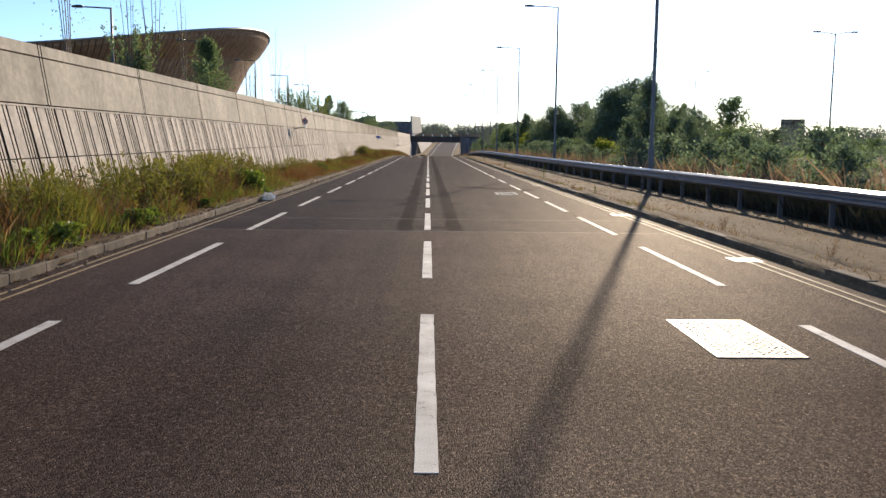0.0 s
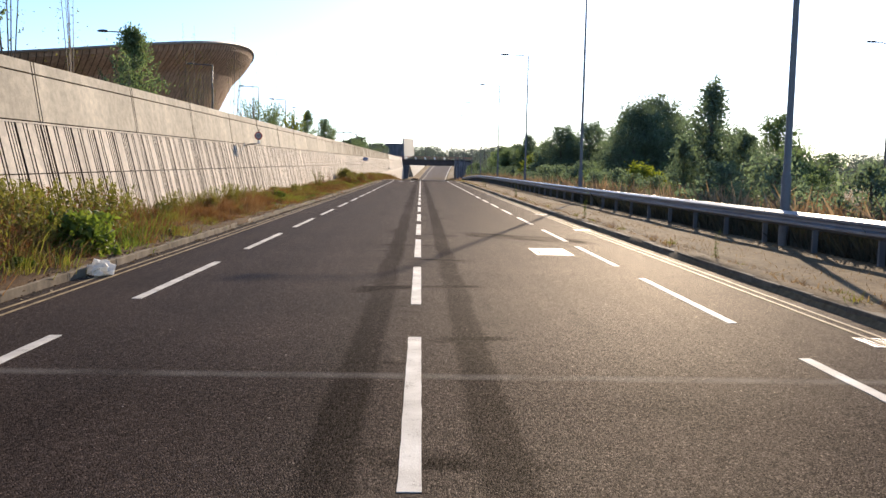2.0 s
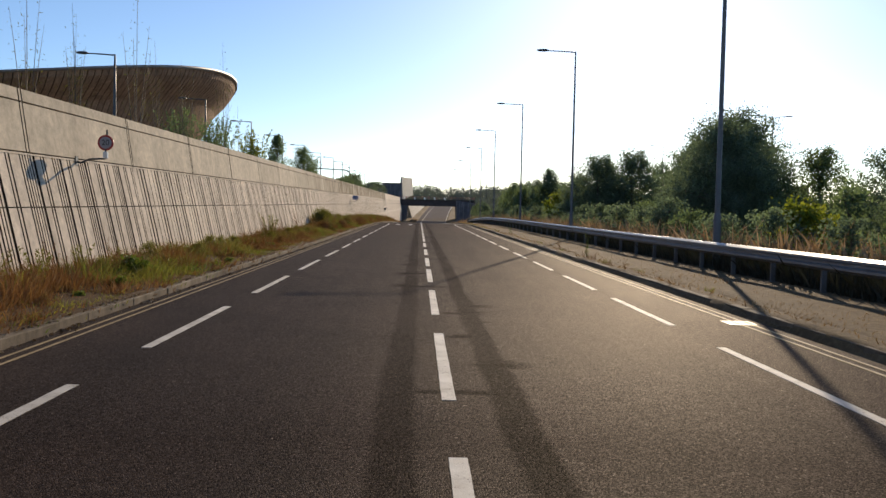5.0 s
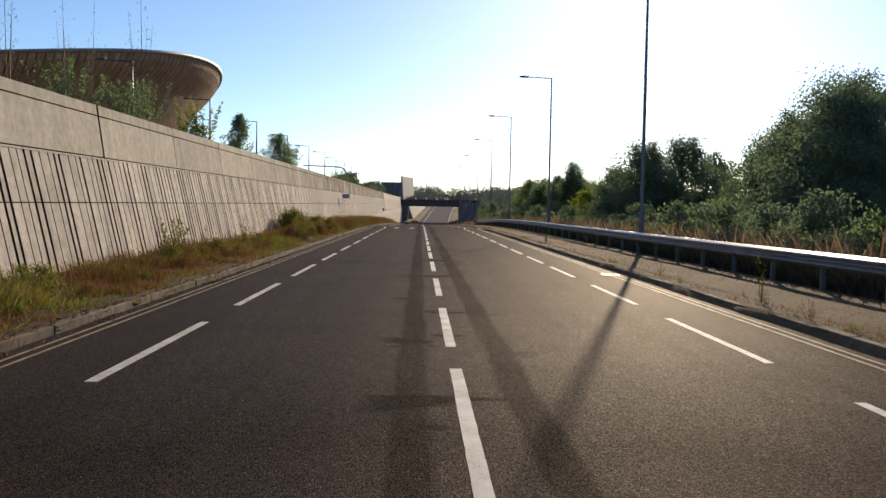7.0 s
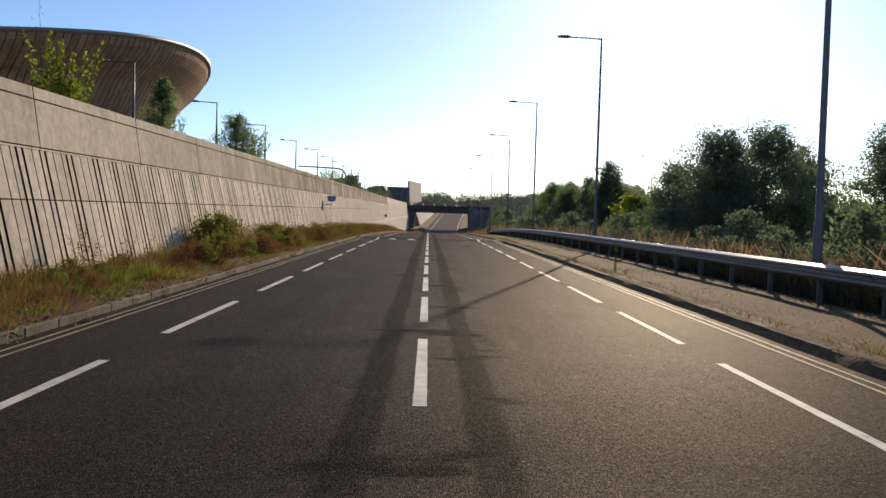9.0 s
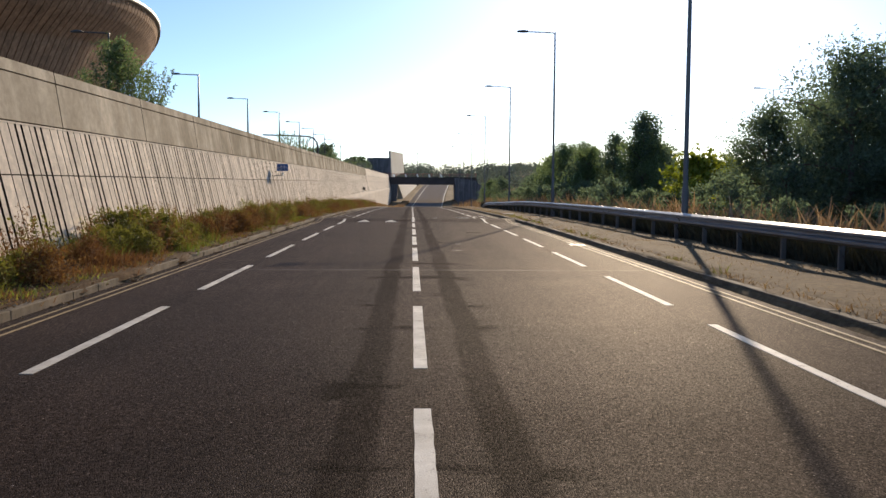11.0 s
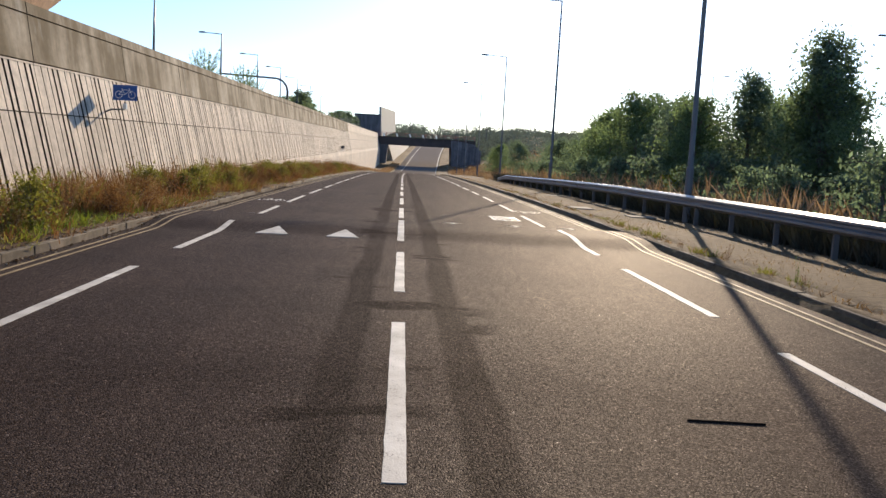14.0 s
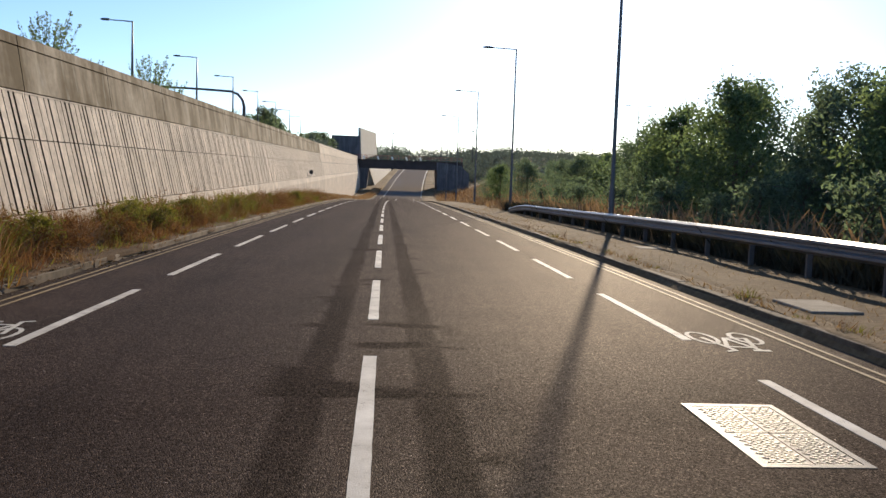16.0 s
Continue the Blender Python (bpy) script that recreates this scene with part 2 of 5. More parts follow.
ASPHALT = asphalt()
def worn_paint():
    k = Mat("road_paint", 0.75)
    c = k.ramp(k.noise(3.0, 5), [(0.3, (0.44, 0.40, 0.345)), (0.7, (0.66, 0.62, 0.55))])
    c = k.mix(c, k.ramp(k.noise(0.9, 5), [(0.3, 0.72), (0.65, 1.05)]), 1.0, "MULTIPLY")
    chips = k.ramp(k.mix(k.noise(70, 3), k.noise(6, 4), 0.4), [(0.36, 0.9), (0.41, 0.0)])
    c = k.mix(c, (0.09, 0.075, 0.065), chips)
    k.colour(c)
    k.bump(k.noise(80, 3), 0.35, 0.006)
    return k.m


PAINT = worn_paint()
YELLOW = plain("yellow_paint", (0.30, 0.22, 0.12), 0.7, 0, 0.5, 3, 0.2)
for _m, _v in ((PAINT, 0.35), (YELLOW, 0.12)):
    _m.node_tree.nodes["Principled BSDF"].inputs["Specular IOR Level"].default_value = _v
GROUND = soil("dry_ground", (0.085, 0.056, 0.03), (0.17, 0.115, 0.062), (0.27, 0.19, 0.11))
LITTER = soil("dark_leaf_litter", (0.040, 0.022, 0.010), (0.080, 0.044, 0.020), (0.14, 0.082, 0.040))
KERB = concrete("kerb_concrete", (0.22, 0.172, 0.122), 0.3, 0.3)
PLAIN = concrete("plain_concrete", (0.61, 0.515, 0.39), 0.16, 0.12, 1.0)
RIBBED = concrete("ribbed_concrete", (0.75, 0.63, 0.50), 0.16, 0.18)
# dark tone that paints shade into the wall's grooves and joints
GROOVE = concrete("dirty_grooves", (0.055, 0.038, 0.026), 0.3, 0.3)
STEEL = plain("galvanised_steel", (0.14, 0.135, 0.135), 0.55, 0.25, 0.2, 2.0, 0.05)
DARKSTEEL = plain("dark_grey_paint", (0.06, 0.065, 0.07), 0.45, 0.3, 0.2, 2.0)
BARRIER = plain("weathered_zinc", (0.20, 0.21, 0.23), 0.42, 0.45, 0.25, 1.4, 0.05)


# ---- mesh helpers ----
def mesh(name, verts, faces, mat, smooth_shade=False):
    me = bpy.data.meshes.new(name)
    me.from_pydata([tuple(v) for v in verts], [], faces)
    me.materials.append(mat)
    if smooth_shade:
        me.shade_smooth()
    return me


class Shape:
    """Gathers boxes, tubes and sheets into one mesh."""

    def __init__(self):
        self.v, self.f = [], []

    def add(self, verts, faces):
        o = len(self.v)
        self.v += [tuple(p) for p in verts]
        self.f += [tuple(i + o for i in f) for f in faces]
        return self

    def box(self, x0, x1, y0, y1, z0, z1, m=None, bevel=0.0):
        if bevel:
            b = bevel
            ring = lambda z, e: [(x0 + e, y0 + b, z), (x0 + b, y0 + e, z), (x1 - b, y0 + e, z), (x1 - e, y0 + b, z), (x1 - e, y1 - b, z), (x1 - b, y1 - e, z), (x0 + b, y1 - e, z), (x0 + e, y1 - b, z)]
            vs = ring(z0, b) + ring(z0 + b, 0) + ring(z1 - b, 0) + ring(z1, b)
            fs = [tuple(range(7, -1, -1)), tuple(range(24, 32))]
            for r in range(3):
                fs += [(r * 8 + i, r * 8 + (i + 1) % 8, r * 8 + 8 + (i + 1) % 8, r * 8 + 8 + i) for i in range(8)]
        else:
            vs = [(x, y, z) for z in (z0, z1) for x, y in ((x0, y0), (x1, y0), (x1, y1), (x0, y1))]
            fs = [(3, 2, 1, 0), (4, 5, 6, 7), (0, 1, 5, 4), (1, 2, 6, 5), (2, 3, 7, 6), (3, 0, 4, 7)]
        if m is not None:
            vs = [m @ Vector(p) for p in vs]
        return self.add(vs, fs)

    def tube(self, points, radii, n=8, caps=True):
        pts = [Vector(p) for p in points]
        if isinstance(radii, (int, float)):
            radii = [radii] * len(pts)
        vs, fs = [], []
        side = None
        for i, p in enumerate(pts):
            d = (pts[min(i + 1, len(pts) - 1)] - pts[max(i - 1, 0)]).normalized()
            if side is None:
                side = d.orthogonal().normalized()
            side = (side - d * side.dot(d)).normalized()
            up = d.cross(side)
            vs += [p + (side * math.cos(2 * math.pi * j / n) + up * math.sin(2 * math.pi * j / n)) * radii[i] for j in range(n)]
        for i in range(len(pts) - 1):
            fs += [(i * n + j, i * n + (j + 1) % n, (i + 1) * n + (j + 1) % n, (i + 1) * n + j) for j in range(n)]
        if caps:
            fs += [tuple(range(n - 1, -1, -1)), tuple(range((len(pts) - 1) * n, len(pts) * n))]
        return self.add(vs, fs)

    def sweep(self, rings, closed=False, caps=False):
        n = len(rings[0])
        vs = [p for r in rings for p in r]
        fs = []
        for i in range(len(rings) - 1):
            for j in range(n if closed else n - 1):
                fs.append((i * n + j, i * n + (j + 1) % n, (i + 1) * n + (j + 1) % n, (i + 1) * n + j))
        if caps:
            fs += [tuple(range(n - 1, -1, -1)), tuple(range((len(rings) - 1) * n, len(rings) * n))]
        return self.add(vs, fs)

    def mesh(self, name, mat, smooth_shade=False):
        return mesh(name, self.v, self.f, mat, smooth_shade)


def thing(name, me, label, category, group="", kind="", m=None):
    ob = tagged(new(name, me), label, category, group, kind)
    if m is not None:
        ob.matrix_basis = m
    return ob


def part(name, me, parent, label="", m=None):
    ob = new(name, me)
    ob.parent = parent
    if m is not None:
        ob.matrix_basis = m
    if label:
        tagged(ob, label)
    return ob


def steps(a, b, d):
    n = max(1, round((b - a) / d))
    return [a + (b - a) * i / n for i in range(n + 1)]


# ---- ground and road ----
def build_ground():
    ys = steps(-400, -30, 30) + steps(-28, 340, 2)[0:] + steps(345, 640, 8) + [700, 800, 1000, 1400, 2000, 3000]
    us = [-1500, -600, -250, -120, -60, -30, -18, -12, -9, -8.31, -8.29, -7.6, -6.6, -5.8, -4.96, -4.94, 4.94, 4.96, 5.6, 6.4, 7.2, 8, 9, 10, 12, 14, 17, 20, 25, 30, 36, 45, 60, 80, 120, 200, 400, 800, 1800]
    rings = []
    for y in ys:
        row = []
        for u in us:
            z = ground_z(u, y)
            if abs(u) > 5 and abs(u) < 200:
                z += (-0.07 if -8.2 < u < -4.95 else 0.0) + 0.05 * noise.noise(Vector((u * 0.7, y * 0.7, 0))) * (1 if abs(u) > 5.2 else 0.3)
            row.append((wall_x(y) + u + 7.8 if u < -7.5 else xc(y) + u, y, z))
        rings.append(row)
    thing("ground", Shape().sweep(rings).mesh("ground", GROUND, True), "dry bare earth and thin grass beside the road", "ground", kind="structure")


def build_road():
    ys = steps(-60, 128, 2) + steps(128.5, 134.5, 0.15) + steps(136, 640, 2)
    us = [-4.9, -3.3, -1.6, 0, 1.6, 3.3, 4.9]
    wide = lambda u, y: u * (1 + (0.9 if u > 0 else 0.6) * smooth(285, 345, y))
    rings = [[at(wide(u, y), y, hump(y)) for u in us] for y in ys]
    rings = [[at(wide(-4.9, y), y, -0.3)] + r + [at(wide(4.9, y), y, -0.3)] for r, y in zip(rings, ys)]
    return thing("road", Shape().sweep(rings).mesh("road", ASPHALT), "dark worn asphalt road with tyre bands beside its centre line", "road", kind="structure")


def strip(s, u0, u1, y0, y1, lift=0.005, step=0.2):
    """A thin painted slab that follows the road."""
    ys = steps(y0, y1, step)
    rings = []
    for y in ys:
        h = hump(y)
        a, b = (u + 0.006 * noise.noise(Vector((u * 40, y * 5.3, 0))) for u in (u0, u1))
        rings.append([at(a, y, h - 0.01), at(a, y, h + lift), at(b, y, h + lift), at(b, y, h - 0.01)])
    s.sweep(rings, caps=True)


CENTRE = [5.9, 11.8, 17.76, 23.8, 29.6, 35.4, 40.8, 46.1, 51.6, 57.4, 63.2, 68.4, 74.2, 80.4, 86.0, 91.2, 96.4, 101.9, 107.2, 112.3, 117.5, 123.1, 128.7, 134.2, 140.1, 146.0]
WEST = [11.2, 17.2, 23.2, 29.3, 35.5, 41.8, 48.0, 54.0, 60.15, 66.2, 72.2, 78.15, 84.16, 90.2, 96.2, 102.05, 108.1, 114.15, 120.1, 126.1, 132.3, 138.2, 144.0]
EAST = [11.6, 17.5, 23.4, 29.0, 34.45, 39.8, 44.9, 50.9, 56.6, 62.0, 67.6, 73.25, 79.2, 84.4, 89.7, 95.0, 100.35, 106.0, 111.6, 117.0, 122.4, 127.9, 133.6, 139.2, 145.0]


def build_markings(road):
    for u, w, rows, dash, name in ((-0.08, 0.12, CENTRE, 3.85, "centre_dash"), (-3.33, 0.11, WEST, 4.0, "lane_dash"), (3.29, 0.11, EAST, 3.75, "lane_dash")):
        ys = list(rows)
        while ys[-1] < 296:
            ys.append(ys[-1] + 6.0)
        far = Shape()
        for y in ys:
            s = Shape()
            strip(s if y < 200 else far, u - w / 2, u + w / 2, y, y + dash)
            if y < 200:
                part(name, s.mesh(name, PAINT), road)
        tagged(part("far_dashes", far.mesh("far_dashes", PAINT), road), kind="stuff")
    for u, w in ((-3.3, 0.10), (4.8, 0.16)):
        s = Shape()
        strip(s, u - w, u + w, 310, 440, 0.006, 4.0)
        part("far_line", s.mesh("far_line", PAINT), road)
    for u in (-0.33, -0.21, 4.36, 4.52):
        s = Shape()
        if u > 0:
            strip(s, u - 0.024, u + 0.024, -40, 300, 0.006, 0.25)
        else:
            rings = []
            for y in steps(-40, 127, 1.0) + steps(127.15, 135, 0.15) + steps(136, 300, 1.0):
                c, h = kerb_u(y) - u + (0.04 if u < -0.3 else 0.0), hump(y)
                rings.append([at(c - 0.017, y, h - 0.01), at(c - 0.017, y, h + 0.006), at(c + 0.017, y, h + 0.006), at(c + 0.017, y, h - 0.01)])
            s.sweep(rings, caps=True)
        part("yellow_line", s.mesh("yellow_line", YELLOW), road, "faded double yellow edge line")


def build_creep():
    """Earth, dust and leaf litter that has crept over the kerb tops from the verges."""
    edge = ((-0.10, -0.14), (-0.035, -0.065), (0.03, 0.005), (0.08, 0.014), (0.13, 0.018), (0.22, 0.022), (0.36, 0.02))
    inner = ((0.07, -0.06), (0.10, 0.0), (0.14, 0.016), (0.19, 0.024), (0.26, 0.03), (0.38, 0.04), (0.6, 0.05), (1.0, 0.07), (1.5, 0.10), (2.1, 0.13), (2.75, 0.15))
    for k, name, mat, rows in ((-1, "verge_west", LITTER, inner), (1, "verge_east", GROUND, edge + ((0.6, -0.03),))):
        rings = []
        for y in steps(8, 230, 0.3):
            row = []
            for d, h in rows:
                n = noise.noise(Vector((y * 0.55, k * 7 + d * 3, 0))) + 0.5 * noise.noise(Vector((y * 2.3, d * 6, k)))
                if k > 0:
                    row.append(at(4.815 + d - 0.06 * n * (d < 0.1), y, 0.11 + h + 0.04 * n * (-0.05 < d < 0.5)))
                else:
                    row.append(at(kerb_u(y) - d + (0.13 * n + 0.05 * smooth(85, 110, y)) * (d < 0.3), y, 0.11 + h + 0.03 * n * (d > 0.12)))
            rings.append(row if k > 0 else row[::-1])
        thing(name, Shape().sweep(rings).mesh(name, mat, True), "brown earth and litter creeping over the kerb", "verge", kind="structure")


build_ground()
build_creep()
ROAD = build_road()
build_markings(ROAD)


# ---- retaining wall ----
WALL_P, WALL_0 = 5.9, 31.5 - 5.9 * 9      # panel length and the first joint


def wall_face(y, h):
    """The wall's face at height h above its step: it leans back from the road."""
    return wall_x(y) - (0.15 * h if h > 0 else 0.23 * max(h, -3.0))


def face_block(s, y0, y1, h0, h1, proud, depth=0.3):
    """A slab in the wall's face between two heights over the step."""
    vs = []
    for y in (y0, y1):
        for h in (h0, h1):
            x, z = wall_face(y, h), ledge(y) + h
            vs += [(x + proud, y, z), (x - depth, y, z)]
    s.add(vs, [(0, 2, 6, 4), (1, 5, 7, 3), (0, 4, 5, 1), (2, 3, 7, 6), (0, 1, 3, 2), (4, 6, 7, 5)])


def ribs(rnd, y0, y1, dense):
    """Raised boards between irregular grooves."""
    out, y = [], y0 + 0.012
    k = rnd.randrange(4)
    while y < y1 - 0.05:
        if dense:
            w, g = ((0.38, 0.05), (0.07, 0.045), (0.07, 0.045), (0.06, 0.10), (0.27, 0.05), (0.08, 0.06))[k % 6]
        else:
            w, g = ((0.17, 0.095), (0.33, 0.038), (0.30, 0.042), (0.21, 0.095))[k % 4]
        w *= rnd.uniform(0.8, 1.2)
        k += 1 if rnd.random() < 0.92 else 2
        out.append((y, min(y + w, y1 - 0.012)))
        y += w + g
    return out


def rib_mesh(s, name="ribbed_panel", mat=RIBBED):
    """Slabs with clean faces, and the grooves' shade painted dark on their ends."""
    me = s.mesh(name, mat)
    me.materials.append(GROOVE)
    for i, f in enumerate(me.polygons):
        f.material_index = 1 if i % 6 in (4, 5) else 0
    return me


def build_wall():
    wall = thing("wall_west", None, "long leaning concrete retaining wall with ribbed panels and plain top band", "retaining wall", kind="structure")
    core = Shape()
    rings = []
    for y in steps(-40, 345, 5):
        b = min(zr(y) - 0.5, ledge(y) - 3)
        xf = lambda h: wall_face(y, h) - 0.03
        rings.append([(xf(-3), y, b), (xf(-3), y, ledge(y) - 3), (xf(0), y, ledge(y)), (xf(1.1), y, ledge(y) + 1.1), (xf(1.1) - 0.5, y, ledge(y) + 1.1), (xf(1.1) - 0.5, y, b)])
    core.sweep(rings, closed=True, caps=True)
    part("wall_core", core.mesh("wall_core", GROOVE), wall, "dark core behind the panels, with the shade of the joints in its colour")
    far = Shape()
    rnd = random.Random(11)
    k = 0
    while True:
        y0 = WALL_0 + WALL_P * k
        y1 = y0 + WALL_P
        if y0 > 340:
            break
        y1 = min(y1, 345)
        k += 1
        g = 0.02
        near = 5 < y0 < 230
        top = Shape()
        e = 0.085 if y0 < 78 else g
        face_block(top, y0 + e, y1 - e, 0.0, 0.93, 0.03, 0.1)
        cap = Shape()
        face_block(cap, y0 + e, y1 - e, 0.96, 1.19, 0.035, 0.62)
        if y0 < 78:
            face_block(top, y0 - 0.04, y0 + 0.04, 0.0, 0.93, 0.03, 0.1)
            face_block(cap, y0 - 0.04, y0 + 0.04, 0.96, 1.19, 0.035, 0.62)
        rows = []
        dense = y0 < 66
        rr = ribs(rnd, y0, y1, dense)
        low = min(-3.2, zr(y0) - ledge(y0) - 0.2)
        for h0, h1 in ((-1.03, -0.063), (-2.55, -1.055)):
            s = Shape()
            for a, b in rr:
                face_block(s, a, b, h0, h1, 0.0, 0.06)
            rows.append(s)
        lip = Shape()
        face_block(lip, y0 + g, y1 - g, -0.062, -0.026, 0.014, 0.06)
        rows.append(lip)
        foot = Shape()
        face_block(foot, y0 + g, y1 - g, -3.0, -2.575, 0.01, 0.06)
        face_block(foot, y0 + g, y1 - g, low, -3.0, 0.01, 0.06)
        rows.append(foot)
        if near:
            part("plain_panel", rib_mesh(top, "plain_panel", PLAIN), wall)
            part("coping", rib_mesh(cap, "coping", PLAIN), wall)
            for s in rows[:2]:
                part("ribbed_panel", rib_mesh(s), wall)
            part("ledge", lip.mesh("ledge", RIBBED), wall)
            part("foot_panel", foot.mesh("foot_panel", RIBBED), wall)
        else:
            for s in (top, cap, *rows):
                far.add(s.v, s.f)
    tagged(part("far_panels", far.mesh("far_panels", RIBBED), wall), kind="stuff")


build_wall()

# ---- more materials ----
TIMBER = concrete("weathered_cedar", (0.42, 0.27, 0.175), 0.25, 0.25)
FASCIA = plain("pale_metal_edge", (0.24, 0.21, 0.185), 0.5, 0.3, 0.15, 0.4)
ROOFING = plain("grey_roofing", (0.20, 0.20, 0.21), 0.6, 0.2, 0.2, 0.3)
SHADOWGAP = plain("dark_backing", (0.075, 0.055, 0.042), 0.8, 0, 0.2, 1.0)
BRIDGE = plain("rusty_brown_girder", (0.075, 0.055, 0.05), 0.7, 0.1, 0.3, 0.8, 0.2)
# the shade on the bridge's near walls is put into this dark concrete tone
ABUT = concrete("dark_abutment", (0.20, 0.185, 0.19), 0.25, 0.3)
RAILRED = plain("faded_red_rail", (0.34, 0.13, 0.10), 0.6, 0.1, 0.3, 1.5)
PALE = concrete("pale_concrete", (0.52, 0.49, 0.43), 0.12, 0.2)
# brighter copy of PALE: the sun on the wall is put into its colour
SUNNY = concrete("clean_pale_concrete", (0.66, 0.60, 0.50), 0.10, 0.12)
SLAB = concrete("dusty_slab", (0.34, 0.29, 0.225), 0.25, 0.2)
LID = plain("dull_steel_plate", (0.10, 0.095, 0.09), 0.5, 0.6, 0.35, 6, 0.3)
TAR = plain("old_tar", (0.026, 0.019, 0.015), 0.95, 0, 0.3, 12)
TAR.node_tree.nodes["Principled BSDF"].inputs["Specular IOR Level"].default_value = 0.0
COVER = plain("worn_cast_iron", (0.16, 0.152, 0.138), 0.42, 0.8, 0.2, 20, 0.4)
BLUE = plain("blue_sign", (0.012, 0.085, 0.31), 0.4, 0, 0.08, 3)
WHITE = plain("white_plastic", (0.78, 0.78, 0.75), 0.5, 0, 0.06, 8)
RED = plain("red_sign", (0.36, 0.03, 0.03), 0.45, 0, 0.1, 8)
BLACK = plain("black_sign", (0.02, 0.02, 0.022), 0.5, 0, 0.1, 8)
GREYSIGN = plain("dull_sign_face", (0.30, 0.29, 0.31), 0.6, 0, 0.1, 8)
BARK = plain("bark", (0.13, 0.10, 0.075), 0.9, 0, 0.35, 6, 0.6)
# both leaf greens are lifted and greyed to hold the glare's pale veil
LEAF_DARK = leafy("dark_leaves", (0.078, 0.098, 0.082), (0.120, 0.150, 0.122), (0.17, 0.205, 0.16), 0.65, 0.6, (1.3, 1.45, 0.9))
LEAF_MID = leafy("green_leaves", (0.082, 0.106, 0.066), (0.128, 0.162, 0.098), (0.19, 0.228, 0.135), 0.65, 0.6, (1.3, 1.45, 0.85))
LEAF_YEL = leafy("yellow_green_leaves", (0.09, 0.11, 0.02), (0.18, 0.20, 0.035), (0.30, 0.29, 0.06), 0.55, 0.45)
LEAF_WEED = leafy("weedy_leaves", (0.095, 0.088, 0.026), (0.175, 0.158, 0.046), (0.28, 0.25, 0.088), 0.6, 0.4)
STRAW = leafy("dry_straw", (0.18, 0.117, 0.06), (0.31, 0.222, 0.118), (0.45, 0.35, 0.205), 0.8, 0.3, (1.3, 1.05, 0.65))
RUSSET = leafy("russet_stalks", (0.12, 0.062, 0.032), (0.21, 0.118, 0.06), (0.32, 0.205, 0.105), 0.8, 0.3, (1.3, 1.05, 0.65))
AMBER = leafy("amber_grass", (0.105, 0.052, 0.021), (0.185, 0.106, 0.044), (0.29, 0.19, 0.085), 0.8, 0.3, (1.3, 1.05, 0.65))
HAY = leafy("grey_hay", (0.19, 0.135, 0.09), (0.31, 0.235, 0.16), (0.43, 0.34, 0.24), 0.8, 0.3, (1.3, 1.05, 0.65))
# greyed, bluish leaf colours with the haze of distance mixed in
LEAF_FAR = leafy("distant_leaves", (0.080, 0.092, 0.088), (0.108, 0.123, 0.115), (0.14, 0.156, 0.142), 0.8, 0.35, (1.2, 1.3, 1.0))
DRYLEAF = leafy("dead_leaves", (0.09, 0.06, 0.035), (0.19, 0.14, 0.09), (0.34, 0.28, 0.20), 0.9, 0.1, (1.2, 1.0, 0.7))
BAG = leafy("thin_plastic", (0.72, 0.71, 0.68), (0.80, 0.79, 0.76), (0.86, 0.85, 0.82), 0.5, 0.5, (1.0, 1.0, 1.0))
LEAF_FRESH = leafy("fresh_grass", (0.07, 0.085, 0.02), (0.12, 0.14, 0.032), (0.19, 0.21, 0.055), 0.55, 0.4)
# dark, nearly opaque leaves: the shade beneath the barrier's beam is in their colour
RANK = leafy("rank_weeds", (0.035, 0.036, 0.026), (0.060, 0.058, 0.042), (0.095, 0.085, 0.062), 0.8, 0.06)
LEAF_DOCK = leafy("bright_weed_leaves", (0.06, 0.085, 0.02), (0.11, 0.145, 0.035), (0.19, 0.225, 0.06), 0.55, 0.4)


# ---- kerbs ----
def kerb_mesh(sign, length=0.915):
    s = Shape()
    x0, x1 = (0, 0.15)
    s.box(x0, x1, 0.003, length - 0.003, -0.25, 0.115, None, 0.009)
    if sign < 0:
        s.v = [(-x, y, z) for x, y, z in s.v]
        s.f = [tuple(reversed(f)) for f in s.f]
    return s.mesh("kerb_stone", KERB)


def build_kerbs():
    rnd = random.Random(3)
    for sign, name in ((-1, "kerb_west"), (1, "kerb_east")):
        kerb = thing(name, None, "worn precast concrete road kerb, dusty and chipped", "kerb", kind="structure")
        me = kerb_mesh(sign)
        far = Shape()
        y = -40.0
        while y < 335:
            m = pose(*at((4.8 if sign > 0 else kerb_u(y)) + rnd.uniform(-0.008, 0.008), y, rnd.uniform(-0.008, 0.006)), math.degrees(math.atan(zr(y + 0.9) / 0.9 - zr(y) / 0.9)), rnd.uniform(-1.2, 1.2), -math.degrees(math.atan((xc(y + 0.9) - xc(y)) / 0.9)) + rnd.uniform(-0.25, 0.25))
            if 10 < y < 160:
                part("kerb_stone", me, kerb, m=m)
            else:
                far.add([m @ v.co for v in me.vertices], [tuple(p.vertices) for p in me.polygons])
            y += 0.915
        tagged(part("far_stones", far.mesh("far_stones", KERB), kerb), kind="stuff")


